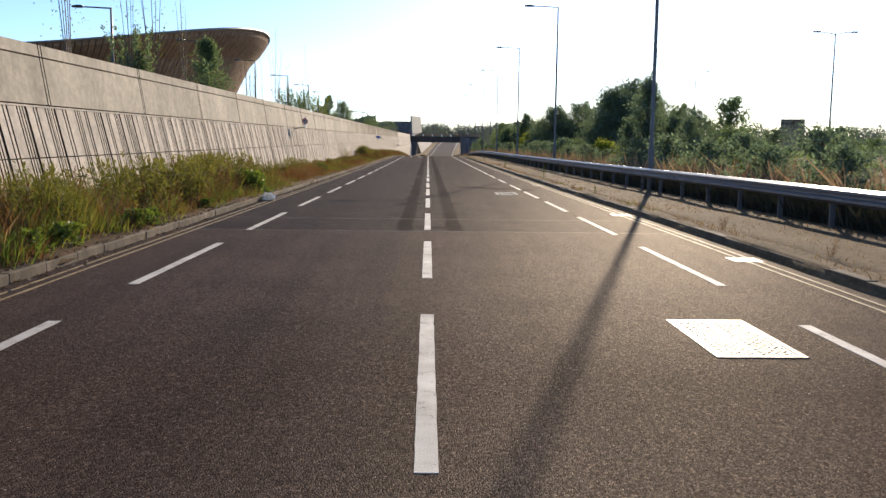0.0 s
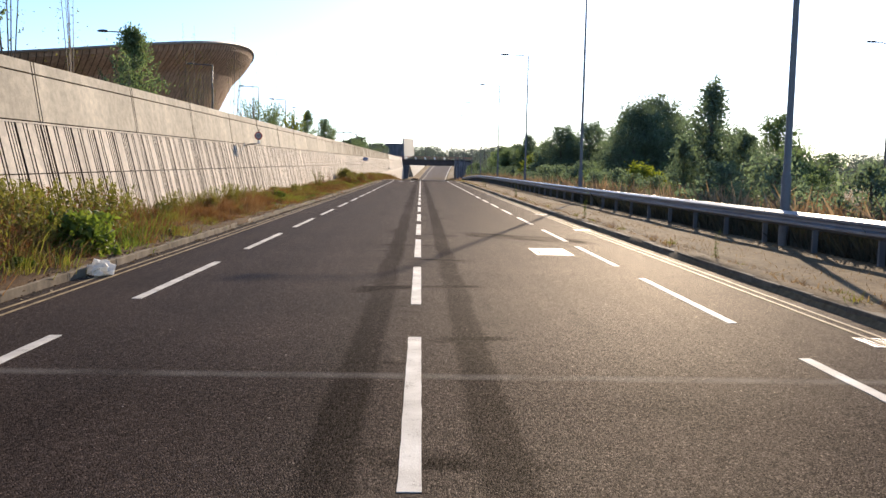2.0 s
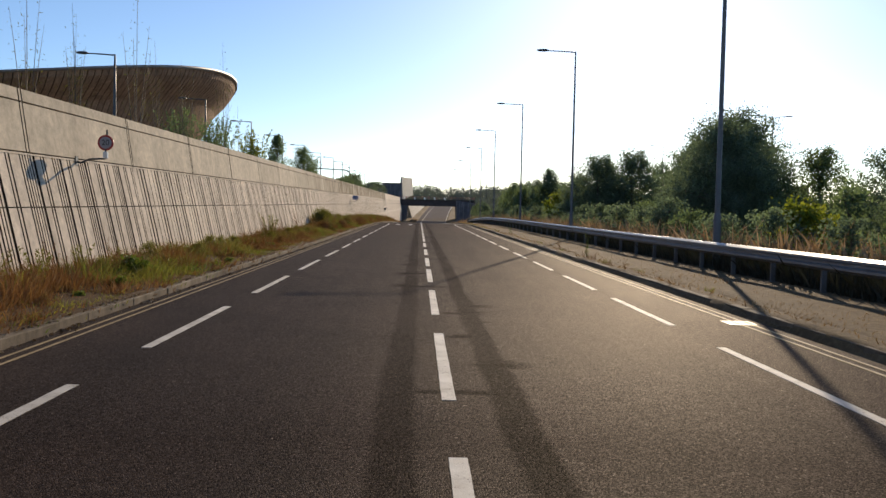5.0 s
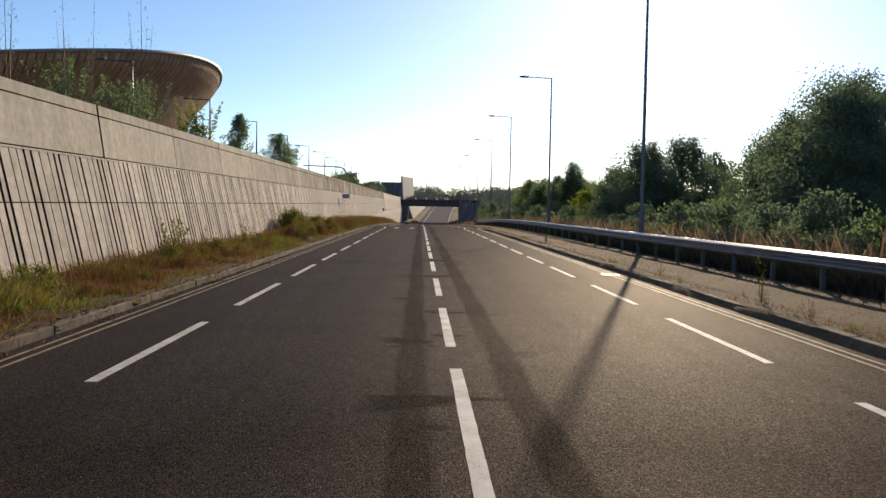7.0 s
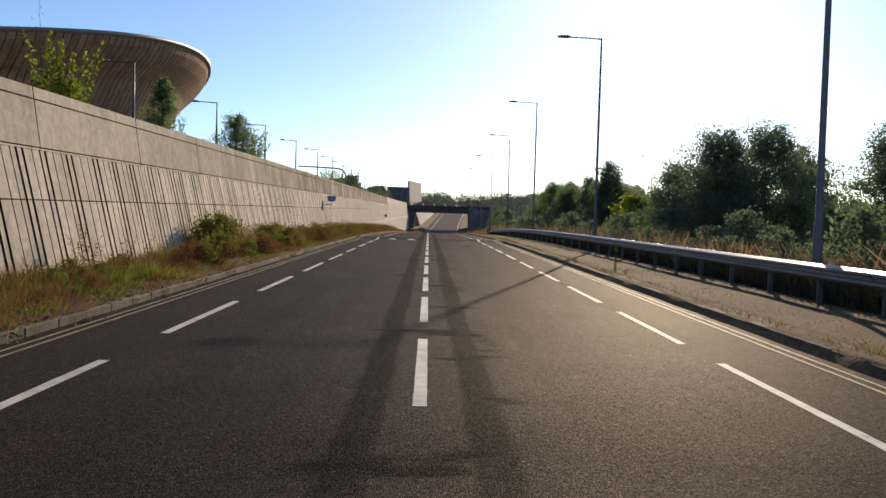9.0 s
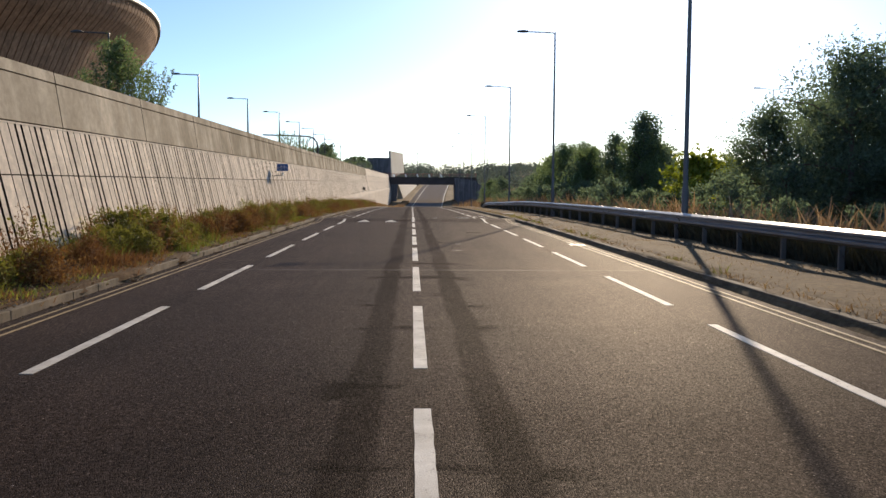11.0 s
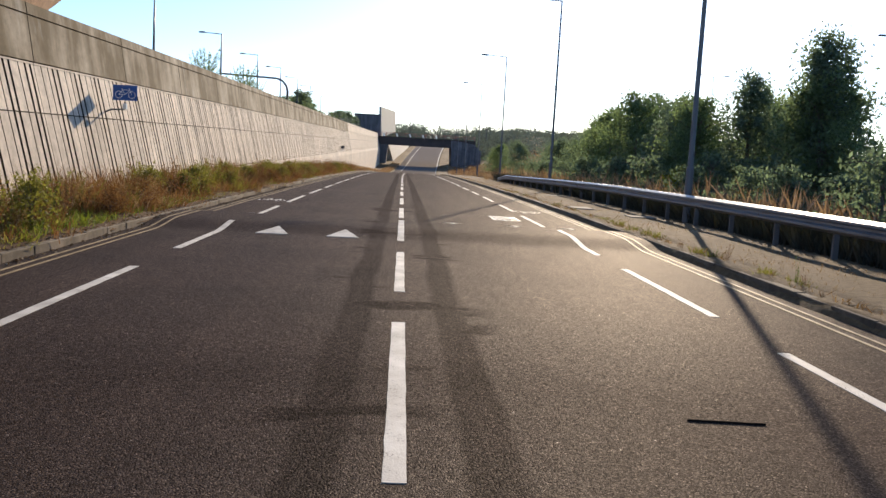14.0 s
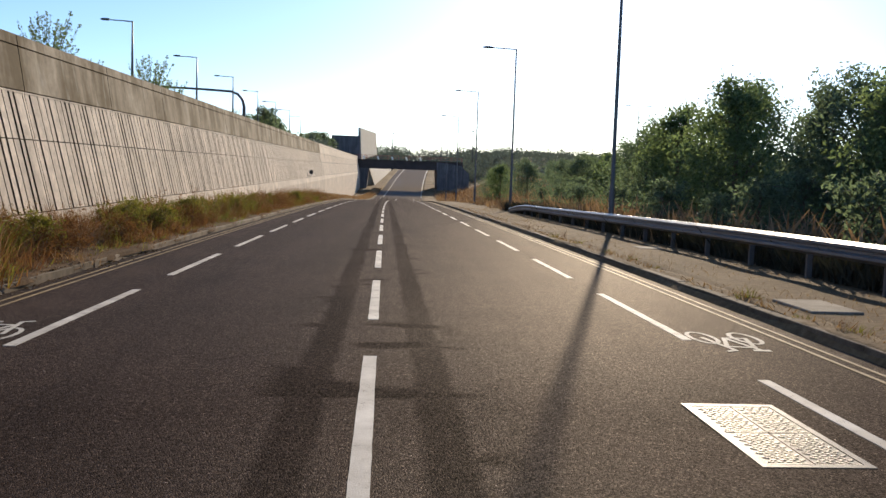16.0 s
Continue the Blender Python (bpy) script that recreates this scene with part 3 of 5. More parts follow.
# ---- ironwork and symbols on the road ----
def build_cover(u, y, w=0.70, d=1.4):
    s = Shape()
    ob = thing("inspection_cover", None, "shiny worn steel inspection cover set in the asphalt", "manhole cover", "covers in the road", m=pose(*at(u, y, 0.0)))
    for x0, x1, y0, y1 in ((-w / 2, w / 2, -d / 2, -d / 2 + 0.05), (-w / 2, w / 2, d / 2 - 0.05, d / 2), (-w / 2, -w / 2 + 0.05, -d / 2 + 0.05, d / 2 - 0.05), (w / 2 - 0.05, w / 2, -d / 2 + 0.05, d / 2 - 0.05)):
        s.box(x0, x1, y0, y1, -0.05, 0.008)
    part("cover_frame", s.mesh("cover_frame", LID), ob)
    for i in range(2):
        for j in range(2):
            lid, tread = Shape(), Shape()
            x0, y0 = -w / 2 + 0.056 + i * (w / 2 - 0.05), -d / 2 + 0.056 + j * (d / 2 - 0.05)
            x1, y1 = x0 + w / 2 - 0.062, y0 + d / 2 - 0.062
            lid.box(x0, x1, y0, y1, -0.05, 0.004)
            row = 0
            b = y0 + 0.02
            while b < y1 - 0.03:
                a = x0 + 0.02 + (0.03 if row % 2 else 0.0)
                while a < x1 - 0.04:
                    t = 35 if row % 2 else -35
                    tread.box(-0.022, 0.022, -0.009, 0.009, 0.0, 0.007, pose(a + 0.02, b + 0.015, 0.003, 0, 0, t))
                    a += 0.06
                b += 0.042
                row += 1
            tread.box(x0, x1, y0, y0 + 0.012, 0.0, 0.008).box(x0, x1, y1 - 0.012, y1, 0.0, 0.008)
            lid_ob = part("lid", lid.mesh("lid", LID), ob)
            part("tread", tread.mesh("tread", COVER), lid_ob, "worn shiny tread studs")


def build_gully(u, y):
    s = Shape()
    s.box(-0.2, 0.2, -0.22, -0.19, -0.05, 0.006).box(-0.2, 0.2, 0.19, 0.22, -0.05, 0.006).box(-0.2, -0.17, -0.19, 0.19, -0.05, 0.006).box(0.17, 0.2, -0.19, 0.19, -0.05, 0.006)
    ob = thing("drain_grate", None, "iron gully grate in the gutter beside the kerb", "drain", "gully grates", m=pose(*at(u, y, 0)))
    part("grate_frame", s.mesh("grate_frame", COVER), ob)
    for i in range(7):
        part("grate_bar", Shape().box(-0.16 + i * 0.047, -0.135 + i * 0.047, -0.19, 0.19, -0.04, 0.004).mesh("grate_bar", COVER), ob)


def flat_on_road(name, outline, parent, u, y, mat=PAINT):
    """A thin painted shape from an outline in metres, following the road."""
    top = [at(u + a, y + b, hump(y + b) + 0.012) for a, b in outline]
    low = [p - Vector((0, 0, 0.02)) for p in top]
    n = len(outline)
    s = Shape().add(top + low, [tuple(range(n))] + [(i, i + n, (i + 1) % n + n, (i + 1) % n) for i in range(n)])
    return part(name, s.mesh(name, mat), parent)


def cycle_symbol(u, y, flip):
    """A painted bicycle: two wheel rings, frame, handlebar and saddle."""
    s = Shape()
    k = -1 if flip else 1

    def line(points, w=0.05, closed=False):
        pts = [Vector((a, b)) for a, b in points]
        if closed:
            pts.append(pts[0])
        for p, q in zip(pts, pts[1:]):
            d = (q - p).normalized()
            nrm = Vector((-d.y, d.x)) * w / 2
            c = [p + nrm - d * w / 4, p - nrm - d * w / 4, q - nrm + d * w / 4, q + nrm + d * w / 4]
            s.add([at(u + k * e.x, y + k * e.y, 0.006 + hump(y)) for e in c], [(0, 1, 2, 3)])

    for cx in (-0.24, 0.24):
        line([(cx + 0.13 * math.cos(i * math.pi / 8), -0.25 + 0.33 * math.sin(i * math.pi / 8)) for i in range(16)], 0.05, True)
    line([(-0.24, -0.25), (-0.12, 0.28), (0.16, 0.25), (0.0, -0.25), (-0.24, -0.25)])
    line([(0.0, -0.25), (-0.13, 0.42)])
    line([(0.24, -0.25), (0.15, 0.45), (0.25, 0.5)])
    line([(-0.2, 0.43), (-0.06, 0.43)], 0.08)
    thing("cycle_symbol", s.mesh("cycle_symbol", PAINT), "white painted bicycle symbol, worn, in the cycle lane", "road marking", "cycle symbols")


def build_road_details():
    for u, y in ((2.45, 20.75), (2.53, 42.25), (2.62, 135.8)):
        build_cover(u, y)
    for y in (25.7, 33.5, 48.8, 57.0, 80.2, 112.5):
        build_gully(4.4, y)
    for u in (-2.37, -1.12):
        flat_on_road("hump_triangle", [(-0.29, 0), (0.29, 0), (0.0, 0.88)], ROAD, u, 128.8)
    for u in (1.03, 2.4, 3.63):
        rows = []
        for i in range(13):
            y, w = 131.85 + 0.9 * i / 12, 0.01 + 0.29 * i / 12
            h = hump(y)
            rows.append([at(u - w, y, h - 0.01), at(u - w, y, h + 0.008), at(u + w, y, h + 0.008), at(u + w, y, h - 0.01)])
        part("hump_triangle", Shape().sweep(rows, caps=True).mesh("hump_triangle", PAINT), ROAD)
    cycle_symbol(-3.87, 139.0, False)
    cycle_symbol(3.75, 139.1, True)
    flat_on_road("tar_seam", [(-0.24, 0.012), (0.25, -0.014), (0.25, -0.008), (0.0, 0.010), (-0.24, 0.018)], ROAD, 1.98, 118.66, TAR)
    for u, y, a, b in ((6.75, 137.7, 0.75, 0.75), (5.75, 141.2, 0.7, 1.1), (6.7, 151.5, 0.6, 0.7)):
        s = Shape().box(-a / 2, a / 2, -b / 2, b / 2, -0.1, 0.04, None, 0.012)
        thing("concrete_slab", s.mesh("concrete_slab", SLAB), "pale square concrete chamber slab in the verge", "slab", "slabs in the verge", m=pose(*at(u, y, 0.10)))


# ---- crash barrier ----
def build_barrier():
    u, y0, y1 = 7.45, -14.0, 181.0
    bar = thing("crash_barrier", None, "long galvanised steel crash barrier on posts along the verge", "crash barrier")
    prof = [(0.0, 0.0), (-0.03, 0.02), (-0.08, 0.055), (-0.08, 0.10), (-0.02, 0.135), (-0.02, 0.175), (-0.08, 0.21), (-0.08, 0.255), (-0.03, 0.29), (0.0, 0.31), (0.012, 0.31), (-0.018, 0.285), (-0.068, 0.25), (-0.068, 0.215), (-0.008, 0.178), (-0.008, 0.132), (-0.068, 0.095), (-0.068, 0.06), (-0.018, 0.025), (0.012, 0.0)]
    y = y0
    while y < y1 - 0.1:
        ye = min(y + 3.2, y1)
        s = Shape()
        rings = []
        for t in (y, ye + (0.12 if ye < y1 else 0)):
            drop = 0.2 * smooth(140, 178, t) + 0.3 * smooth(y1 - 5, y1, t)
            o = 0.004 if t == y else 0.0
            rings.append([at(u + a - o, t, 0.11 + 0.46 - drop + b) for a, b in prof])
        s.sweep(rings, closed=True, caps=True)
        part("beam", s.mesh("beam", BARRIER), bar)
        y = ye
    post = Shape().box(-0.05, 0.05, -0.03, 0.03, -0.4, 0.70)
    post.box(-0.10, -0.05, -0.045, 0.045, 0.47, 0.66)
    pm = post.mesh("post", STEEL)
    y = y0 + 0.6
    while y < y1 - 4:
        part("post", pm, bar, m=pose(*at(u + 0.12, y, 0.11 - 0.2 * smooth(140, 178, y))))
        y += 2.4


# ---- lamps ----
def lamp_meshes(h, arm, head=0.62):
    pole = Shape().tube([(0, 0, -0.5), (0, 0, 0.0), (0, 0, 1.5), (0, 0, 1.6), (0, 0, h * 0.6), (0, 0, h)], [0.10, 0.10, 0.10, 0.075, 0.06, 0.04], 10)
    a = Shape().tube([(0, 0, h - 0.03), (-0.5 * arm, 0, h + 0.0), (-arm, 0, h + 0.02)], [0.035, 0.03, 0.028], 8)
    hd = Shape()
    rings = []
    for i in range(9):
        t = i / 8
        w = 0.15 * math.sin(math.pi * min(1, 0.12 + t * 0.8)) ** 0.6
        x = -arm + 0.08 - t * head
        rings.append([(x, w * math.cos(j * math.pi / 6), h + 0.02 + (0.09 if math.sin(j * math.pi / 6) > 0 else 0.05) * math.sin(j * math.pi / 6) * (w / 0.15)) for j in range(12)])
    hd.sweep(rings, closed=True, caps=True)
    return pole, a, hd


def build_lamps():
    pole, arm, hd = lamp_meshes(10.15, 1.55)
    first = None
    for u, y in ((7.62, 43.35), (7.9, 68.0), (7.9, 90.7), (7.9, 114.1), (7.68, 136.5), (7.9, 159.7), (7.9, 184.0), (7.9, 207.5), (7.9, 232.0), (7.9, 257.0)):
        m = pose(*at(u, y, 0.05))
        if first is None:
            first = thing("street_lamp", None, "tall slim grey steel street lamp with one arm over the road", "street lamp", "lamps along the verge", m=m)
            part("pole", pole.mesh("pole", STEEL, True), first)
            part("arm", arm.mesh("arm", STEEL, True), first)
            part("lamp_head", hd.mesh("lamp_head", STEEL, True), first)
        else:
            copy_thing(first, m)
    pole, arm, hd = lamp_meshes(4.6, 1.25, 0.5)
    first = None
    for y, z in ((35.5, 7.0), (51.8, 7.4), (67.2, 7.85), (82.7, 8.2), (98.6, 8.3), (113.2, 8.42), (128.6, 8.65), (144.8, 8.95), (161.2, 9.15), (178.2, 9.58), (194.0, 9.8), (208.7, 10.05), (223.7, 10.2), (238.5, 10.3), (254, 10.45), (270, 10.6)):
        m = pose(-13.8, y, z - 4.6)
        if first is None:
            first = thing("path_lamp", None, "dark slim lamp post with a flat arm on the upper terrace", "street lamp", "lamps on the terrace", m=m)
            part("pole", pole.mesh("pole", DARKSTEEL, True), first)
            part("arm", arm.mesh("arm", DARKSTEEL, True), first)
            part("lamp_head", hd.mesh("lamp_head", DARKSTEEL, True), first)
        else:
            copy_thing(first, m)
    first = None
    for y in (53, 95.0, 137.0, 179.0, 221.0, 263.0):
        z = ground_z(38, y)
        m = pose(38 + xc(y), y, z)
        if first is None:
            first = thing("double_lamp", None, "tall motorway lamp with two outstretched arms", "street lamp", "double lamps", m=m)
            part("pole", Shape().tube([(0, 0, -0.5), (0, 0, 6), (0, 0, 12.6)], [0.13, 0.09, 0.05], 8).mesh("pole", STEEL, True), first)
            for k in (-1, 1):
                part("arm", Shape().tube([(0, 0, 12.5), (k * 0.8, 0, 12.65), (k * 1.5, 0, 12.7)], 0.035, 6).mesh("arm", STEEL, True), first)
                part("lamp_head", Shape().box(min(k * 1.4, k * 2.1), max(k * 1.4, k * 2.1), -0.13, 0.13, 12.66, 12.78, None, 0.03).mesh("lamp_head", STEEL), first)
        else:
            copy_thing(first, m)


# ---- signs on the wall ----
def digits(parent, body, size, m):
    cu = bpy.data.curves.new("digits", "FONT")
    cu.body, cu.size, cu.extrude, cu.align_x, cu.align_y = body, size, 0.003, "CENTER", "CENTER"
    tmp = bpy.data.objects.new("digits", cu)
    scene.collection.objects.link(tmp)
    me = bpy.data.meshes.new_from_object(tmp.evaluated_get(bpy.context.evaluated_depsgraph_get()))
    bpy.data.objects.remove(tmp)
    me.materials.clear()
    me.materials.append(BLACK)
    return part("digits", me, parent, m=m)


def disc(s, r, y0, y1, z, n=28, r0=0.0):
    a = [(r * math.cos(2 * math.pi * i / n), math.sin(2 * math.pi * i / n) * r) for i in range(n)]
    vs = [(x, y0, z + q) for x, q in a] + [(x, y1, z + q) for x, q in a]
    s.add(vs, [tuple(range(n)), tuple(range(2 * n - 1, n - 1, -1))] + [(i, i + n, (i + 1) % n + n, (i + 1) % n) for i in range(n)])


def bracket(parent, reach):
    s = Shape().tube([(-reach, 0, -0.28), (-reach + 0.10, 0, -0.30), (-reach + 0.28, 0, -0.22), (0.0, 0, -0.20), (0, 0, 0.0)], 0.022, 8)
    s.box(-reach - 0.03, -reach + 0.01, -0.07, 0.07, -0.42, -0.16)
    part("bracket", s.mesh("bracket", DARKSTEEL), parent)
    part("sign_light", Shape().box(-0.03, 0.07, -0.10, -0.02, -0.20, -0.06, None, 0.01).mesh("sign_light", WHITE), parent, "small white lamp box")


def build_signs():
    sg = thing("speed_sign", None, "small round speed limit sign on a steel wall bracket", "road sign", m=pose(-7.15, 63.3, 2.83))
    bracket(sg, 0.62)
    s = Shape()
    disc(s, 0.17, -0.012, 0.012, 0.14)
    part("sign_rim", s.mesh("sign_rim", RED), sg, "red ring")
    s = Shape()
    disc(s, 0.128, -0.018, -0.011, 0.14)
    part("sign_face", s.mesh("sign_face", GREYSIGN), sg)
    digits(sg, "20", 0.17, pose(0, -0.022, 0.14, 90, 0, 0))
    part("sign_stub", Shape().tube([(0.02, 0.02, 0.0), (0.02, 0.02, 0.42)], 0.02, 8).mesh("sign_stub", DARKSTEEL), sg)
    sg = thing("cycle_route_sign", None, "blue rectangular cycle route sign on a steel wall bracket", "road sign", m=pose(-7.13, 135.6, 2.64))
    bracket(sg, 0.62)
    part("sign_plate", Shape().box(-0.30, 0.30, -0.012, 0.012, 0.02, 0.40, None, 0.008).mesh("sign_plate", BLUE), sg)
    s = Shape()
    for cx in (-0.15, 0.17):
        s.tube([(cx + 0.085 * math.cos(i * math.pi / 8), -0.016, 0.16 + 0.085 * math.sin(i * math.pi / 8)) for i in range(17)], 0.008, 6, False)
    for p, q in (((-0.15, 0.16), (-0.06, 0.28)), ((-0.06, 0.28), (0.11, 0.28)), ((0.11, 0.28), (0.0, 0.16)), ((0.0, 0.16), (-0.15, 0.16)), ((0.0, 0.16), (-0.08, 0.32)), ((0.17, 0.16), (0.10, 0.33))):
        s.tube([(p[0], -0.016, p[1]), (q[0], -0.016, q[1])], 0.008, 6)
    part("cycle_emblem", s.mesh("cycle_emblem", WHITE), sg, "thin white bicycle outline")
    sg = thing("wall_sign", None, "small dark round sign on a wall bracket", "road sign", m=pose(-7.0, 212, 1.65))
    bracket(sg, 0.75)
    s = Shape()
    disc(s, 0.2, -0.012, 0.012, 0.17)
    part("sign_face", s.mesh("sign_face", BLACK), sg)


# ---- velodrome ----
def build_velodrome():
    cx, cy, a, b, ph, z0, dz = -88.3, 204.5, 52.4, 58.2, 0.11, 21.0, 5.0
    hall = thing("velodrome", None, "large bowl-shaped hall clad in weathered cedar with a curved rim", "velodrome")

    def ring_point(th, h, out=0.0):
        """The shell at angle th, h metres below the rim."""
        inward = 0.16 * h * h if h < 3.0 else 1.44 + 0.96 * (h - 3.0) if h < 6.0 else 4.32 + 0.52 * (h - 6.0)
        k = 1 - (inward - out) / 55
        x, y = a * math.cos(th) * k, b * math.sin(th) * k
        c, s = math.cos(ph), math.sin(ph)
        top = z0 + dz * math.cos(2 * th)
        depth = (top - 5.0) / 21.0
        return (cx + c * x - s * y, cy + s * x + c * y, top - h * depth)

    n = 300
    levels = [0.5, 1.6, 3, 4.5, 6, 7.5, 9, 11, 13.5, 16, 19, 21]
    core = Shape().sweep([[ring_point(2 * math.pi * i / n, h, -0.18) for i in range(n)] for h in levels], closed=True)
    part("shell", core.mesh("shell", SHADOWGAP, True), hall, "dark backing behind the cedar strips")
    edge = Shape().sweep([[ring_point(2 * math.pi * i / n, h, o) for i in range(n)] for h, o in ((0.0, -1.2), (-0.1, 0.0), (0.0, 0.35), (0.45, 0.35), (0.55, 0.0), (0.6, -0.3))], closed=True)
    part("rim", edge.mesh("rim", FASCIA, True), hall, "pale curved metal rim")
    roof = [ring_point(2 * math.pi * i / n, -0.1, -0.4) for i in range(n)]
    rings = [[Vector(p).lerp(Vector((cx, cy, z0 + 0.5)), t) for p in roof] for t in (0, 0.25, 0.5, 0.75, 0.98)]
    part("roof", Shape().sweep(rings, closed=True).mesh("roof", ROOFING, True), hall)
    back = Shape()
    for i in range(n):
        t0, t1 = 2 * math.pi * (i + 0.07) / n, 2 * math.pi * (i + 0.93) / n
        s = Shape()
        rings = []
        for h in levels:
            p0, p1 = ring_point(t0, h), ring_point(t1, h)
            q0, q1 = ring_point(t0, h, -0.2), ring_point(t1, h, -0.2)
            rings.append([q0, p0, p1, q1])
        s.sweep(rings)
        deg = math.degrees(2 * math.pi * i / n)
        if deg < 40 or deg > 215:
            part("cedar_strip", s.mesh("cedar_strip", TIMBER), hall)
        else:
            back.add(s.v, s.f)
    tagged(part("far_strips", back.mesh("far_strips", TIMBER), hall), kind="stuff")


# ---- bridge ----
def build_bridge():
    y0, y1 = 342.0, 352.0
    br = thing("road_bridge", None, "low dark girder bridge over the dipping road with red rails", "bridge")
    s = Shape().box(-8.0, 19.0, y0, y0 + 0.7, 3.3, 5.2).box(-8.0, 19.0, y1 - 0.7, y1, 3.3, 5.2).box(-8, 19, y0 - 0.35, y1 + 0.35, 5.2, 5.42)
    for i in range(12):
        s.box(-7 + i * 2.2, -6.85 + i * 2.2, y0 - 0.18, y0, 3.3, 5.2)
    s.box(-8, 19, y0 - 0.2, y0, 3.2, 3.32)
    s.box(-8, 19, y0 + 0.7, y1 - 0.7, 4.3, 5.2)
    part("deck", s.mesh("deck", BRIDGE), br)
    s = Shape()
    vs = [(-7.6, y0 - 0.3, -6), (-5.0, y0 - 0.3, -6), (-4.2, y0 - 0.3, 3.3), (-7.6, y0 - 0.3, 3.3)]
    s.add(vs + [(x, y1 + 0.3, z) for x, y, z in vs], [(0, 1, 2, 3), (7, 6, 5, 4), (1, 5, 6, 2), (0, 4, 5, 1), (3, 2, 6, 7), (0, 3, 7, 4)])
    part("abutment", s.mesh("abutment", ABUT), br)
    s = Shape()
    vs = [(13.0, y0 - 0.3, -6), (20.6, y0 - 0.3, -6), (20.6, y0 - 0.3, 2.6), (18.6, y0 - 0.3, 4.5), (12.5, y0 - 0.3, 5.3)]
    s.add(vs + [(x, y1 + 0.3, z) for x, y, z in vs], [(0, 1, 2, 3, 4), (9, 8, 7, 6, 5)] + [(i, i + 5, (i + 1) % 5 + 5, (i + 1) % 5) for i in range(5)])
    part("abutment", s.mesh("abutment", ABUT), br)
    for i in range(11):
        x = -7.4 + i * 2.6
        part("rail_post", Shape().box(x, x + 0.16, y0 - 0.25, y0 - 0.05, 5.4, 6.45).mesh("rail_post", RAILRED), br)
    for i in range(5):
        x = -5.5 + i * 3.48
        s = Shape().add([(x + a, y0 - b, z) for b in (0.42, 0.28) for a, z in ((0, 5.42), (0.42, 5.42), (0.12, 6.25), (-0.25, 6.25))], [(0, 1, 2, 3), (7, 6, 5, 4), (0, 4, 5, 1), (1, 5, 6, 2), (2, 6, 7, 3), (3, 7, 4, 0)])
        part("marker_plate", s.mesh("marker_plate", WHITE), br, "white leaning plate on the rail")
    for z in (5.75, 6.1, 6.42):
        part("rail", Shape().box(-8, 19, y0 - 0.2, y0 - 0.12, z, z + 0.09).mesh("rail", RAILRED), br)
    slab = Shape()
    rings = []
    for i in range(9):
        t = i / 8
        x, y = -6.1 + 3.0 * t, y0 + 3 + 76 * t
        zl, zt = 5.3 + 3.0 * t, 13.2 + 2.4 * t
        rings.append([(x, y, zl), (x - 0.45, y, zt), (x - 0.95, y, zt), (x - 0.95, y, zl)])
    slab.sweep(rings, closed=True, caps=True)
    thing("upper_wall", slab.mesh("upper_wall", PALE), "tall pale concrete wall rising beyond the bridge rail", "wall", kind="structure")
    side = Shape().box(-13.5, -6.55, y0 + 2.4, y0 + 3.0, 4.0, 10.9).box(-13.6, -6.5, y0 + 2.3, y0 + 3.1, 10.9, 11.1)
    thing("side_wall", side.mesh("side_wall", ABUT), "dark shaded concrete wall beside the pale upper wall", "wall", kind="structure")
    low = Shape()
    rings = []
    for y in steps(353, 470, 6):
        x = -4.3 + (y - 353) * 0.075
        top = 3.4 + 0.02 * (y - 353)
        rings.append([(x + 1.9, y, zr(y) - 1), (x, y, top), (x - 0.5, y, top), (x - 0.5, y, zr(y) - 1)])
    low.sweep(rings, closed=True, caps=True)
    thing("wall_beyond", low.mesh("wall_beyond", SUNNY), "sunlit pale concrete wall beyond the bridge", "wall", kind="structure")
    up = Shape()
    for i, y in enumerate(steps(250, 340, 10)):
        up.box(-11.6, -11.52, y, y + 0.08, ledge(y) + 0.4, ledge(y) + 2.6)
    for z in (0.9, 1.7, 2.5):
        up.add([(-11.56, 250, ledge(250) + z), (-11.56, 340, ledge(340) + z), (-11.56, 340, ledge(340) + z + 0.06), (-11.56, 250, ledge(250) + z + 0.06)], [(0, 1, 2, 3)])
    thing("terrace_fence", up.mesh("terrace_fence", DARKSTEEL), "dark post and rail fence on the terrace edge", "fence")
    for x, top in ((2.1, 15.6), (18.5, 11.5), (29.2, 17.3)):
        mast = thing("distant_mast", None, "thin dark mast far off behind the bridge", "mast", "masts behind the bridge", m=pose(x, 420, 0))
        part("pole", Shape().tube([(0, 0, zr(420) - 2), (0, 0, top * 0.6), (0, 0, top)], [0.22, 0.18, 0.12], 8).mesh("pole", DARKSTEEL, True), mast)
        part("mast_head", Shape().box(-0.5, 0.5, -0.15, 0.15, top - 0.1, top + 0.12, None, 0.04).mesh("mast_head", DARKSTEEL), mast)
    block = thing("tower_block", None, "grey slab block far off above the trees", "building", m=pose(294, 705, 0, 0, 0, -24))
    part("wall", Shape().box(-9, 9, -6, 6, -4, 26.0).mesh("wall", PLAIN), block)
    part("roof", Shape().box(-9.3, 9.3, -6.3, 6.3, 26.0, 26.6).mesh("roof", BRIDGE), block)
    for i in range(6):
        for j in range(5):
            x, z = -8.2 + 2.85 * i, 9.0 + 3.3 * j
            part("window", Shape().box(x, x + 1.7, -6.06, -5.9, z, z + 1.5).mesh("window", BRIDGE), block)
    g = Shape().tube([(-14.0, 216, 4.2), (-14.0, 216, 8.0), (-14.15, 216, 8.6), (-14.6, 216, 9.15), (-15.3, 216, 9.4), (-18, 216, 9.5), (-22, 216, 9.6)], [0.16, 0.15, 0.14, 0.13, 0.12, 0.11, 0.10], 10)
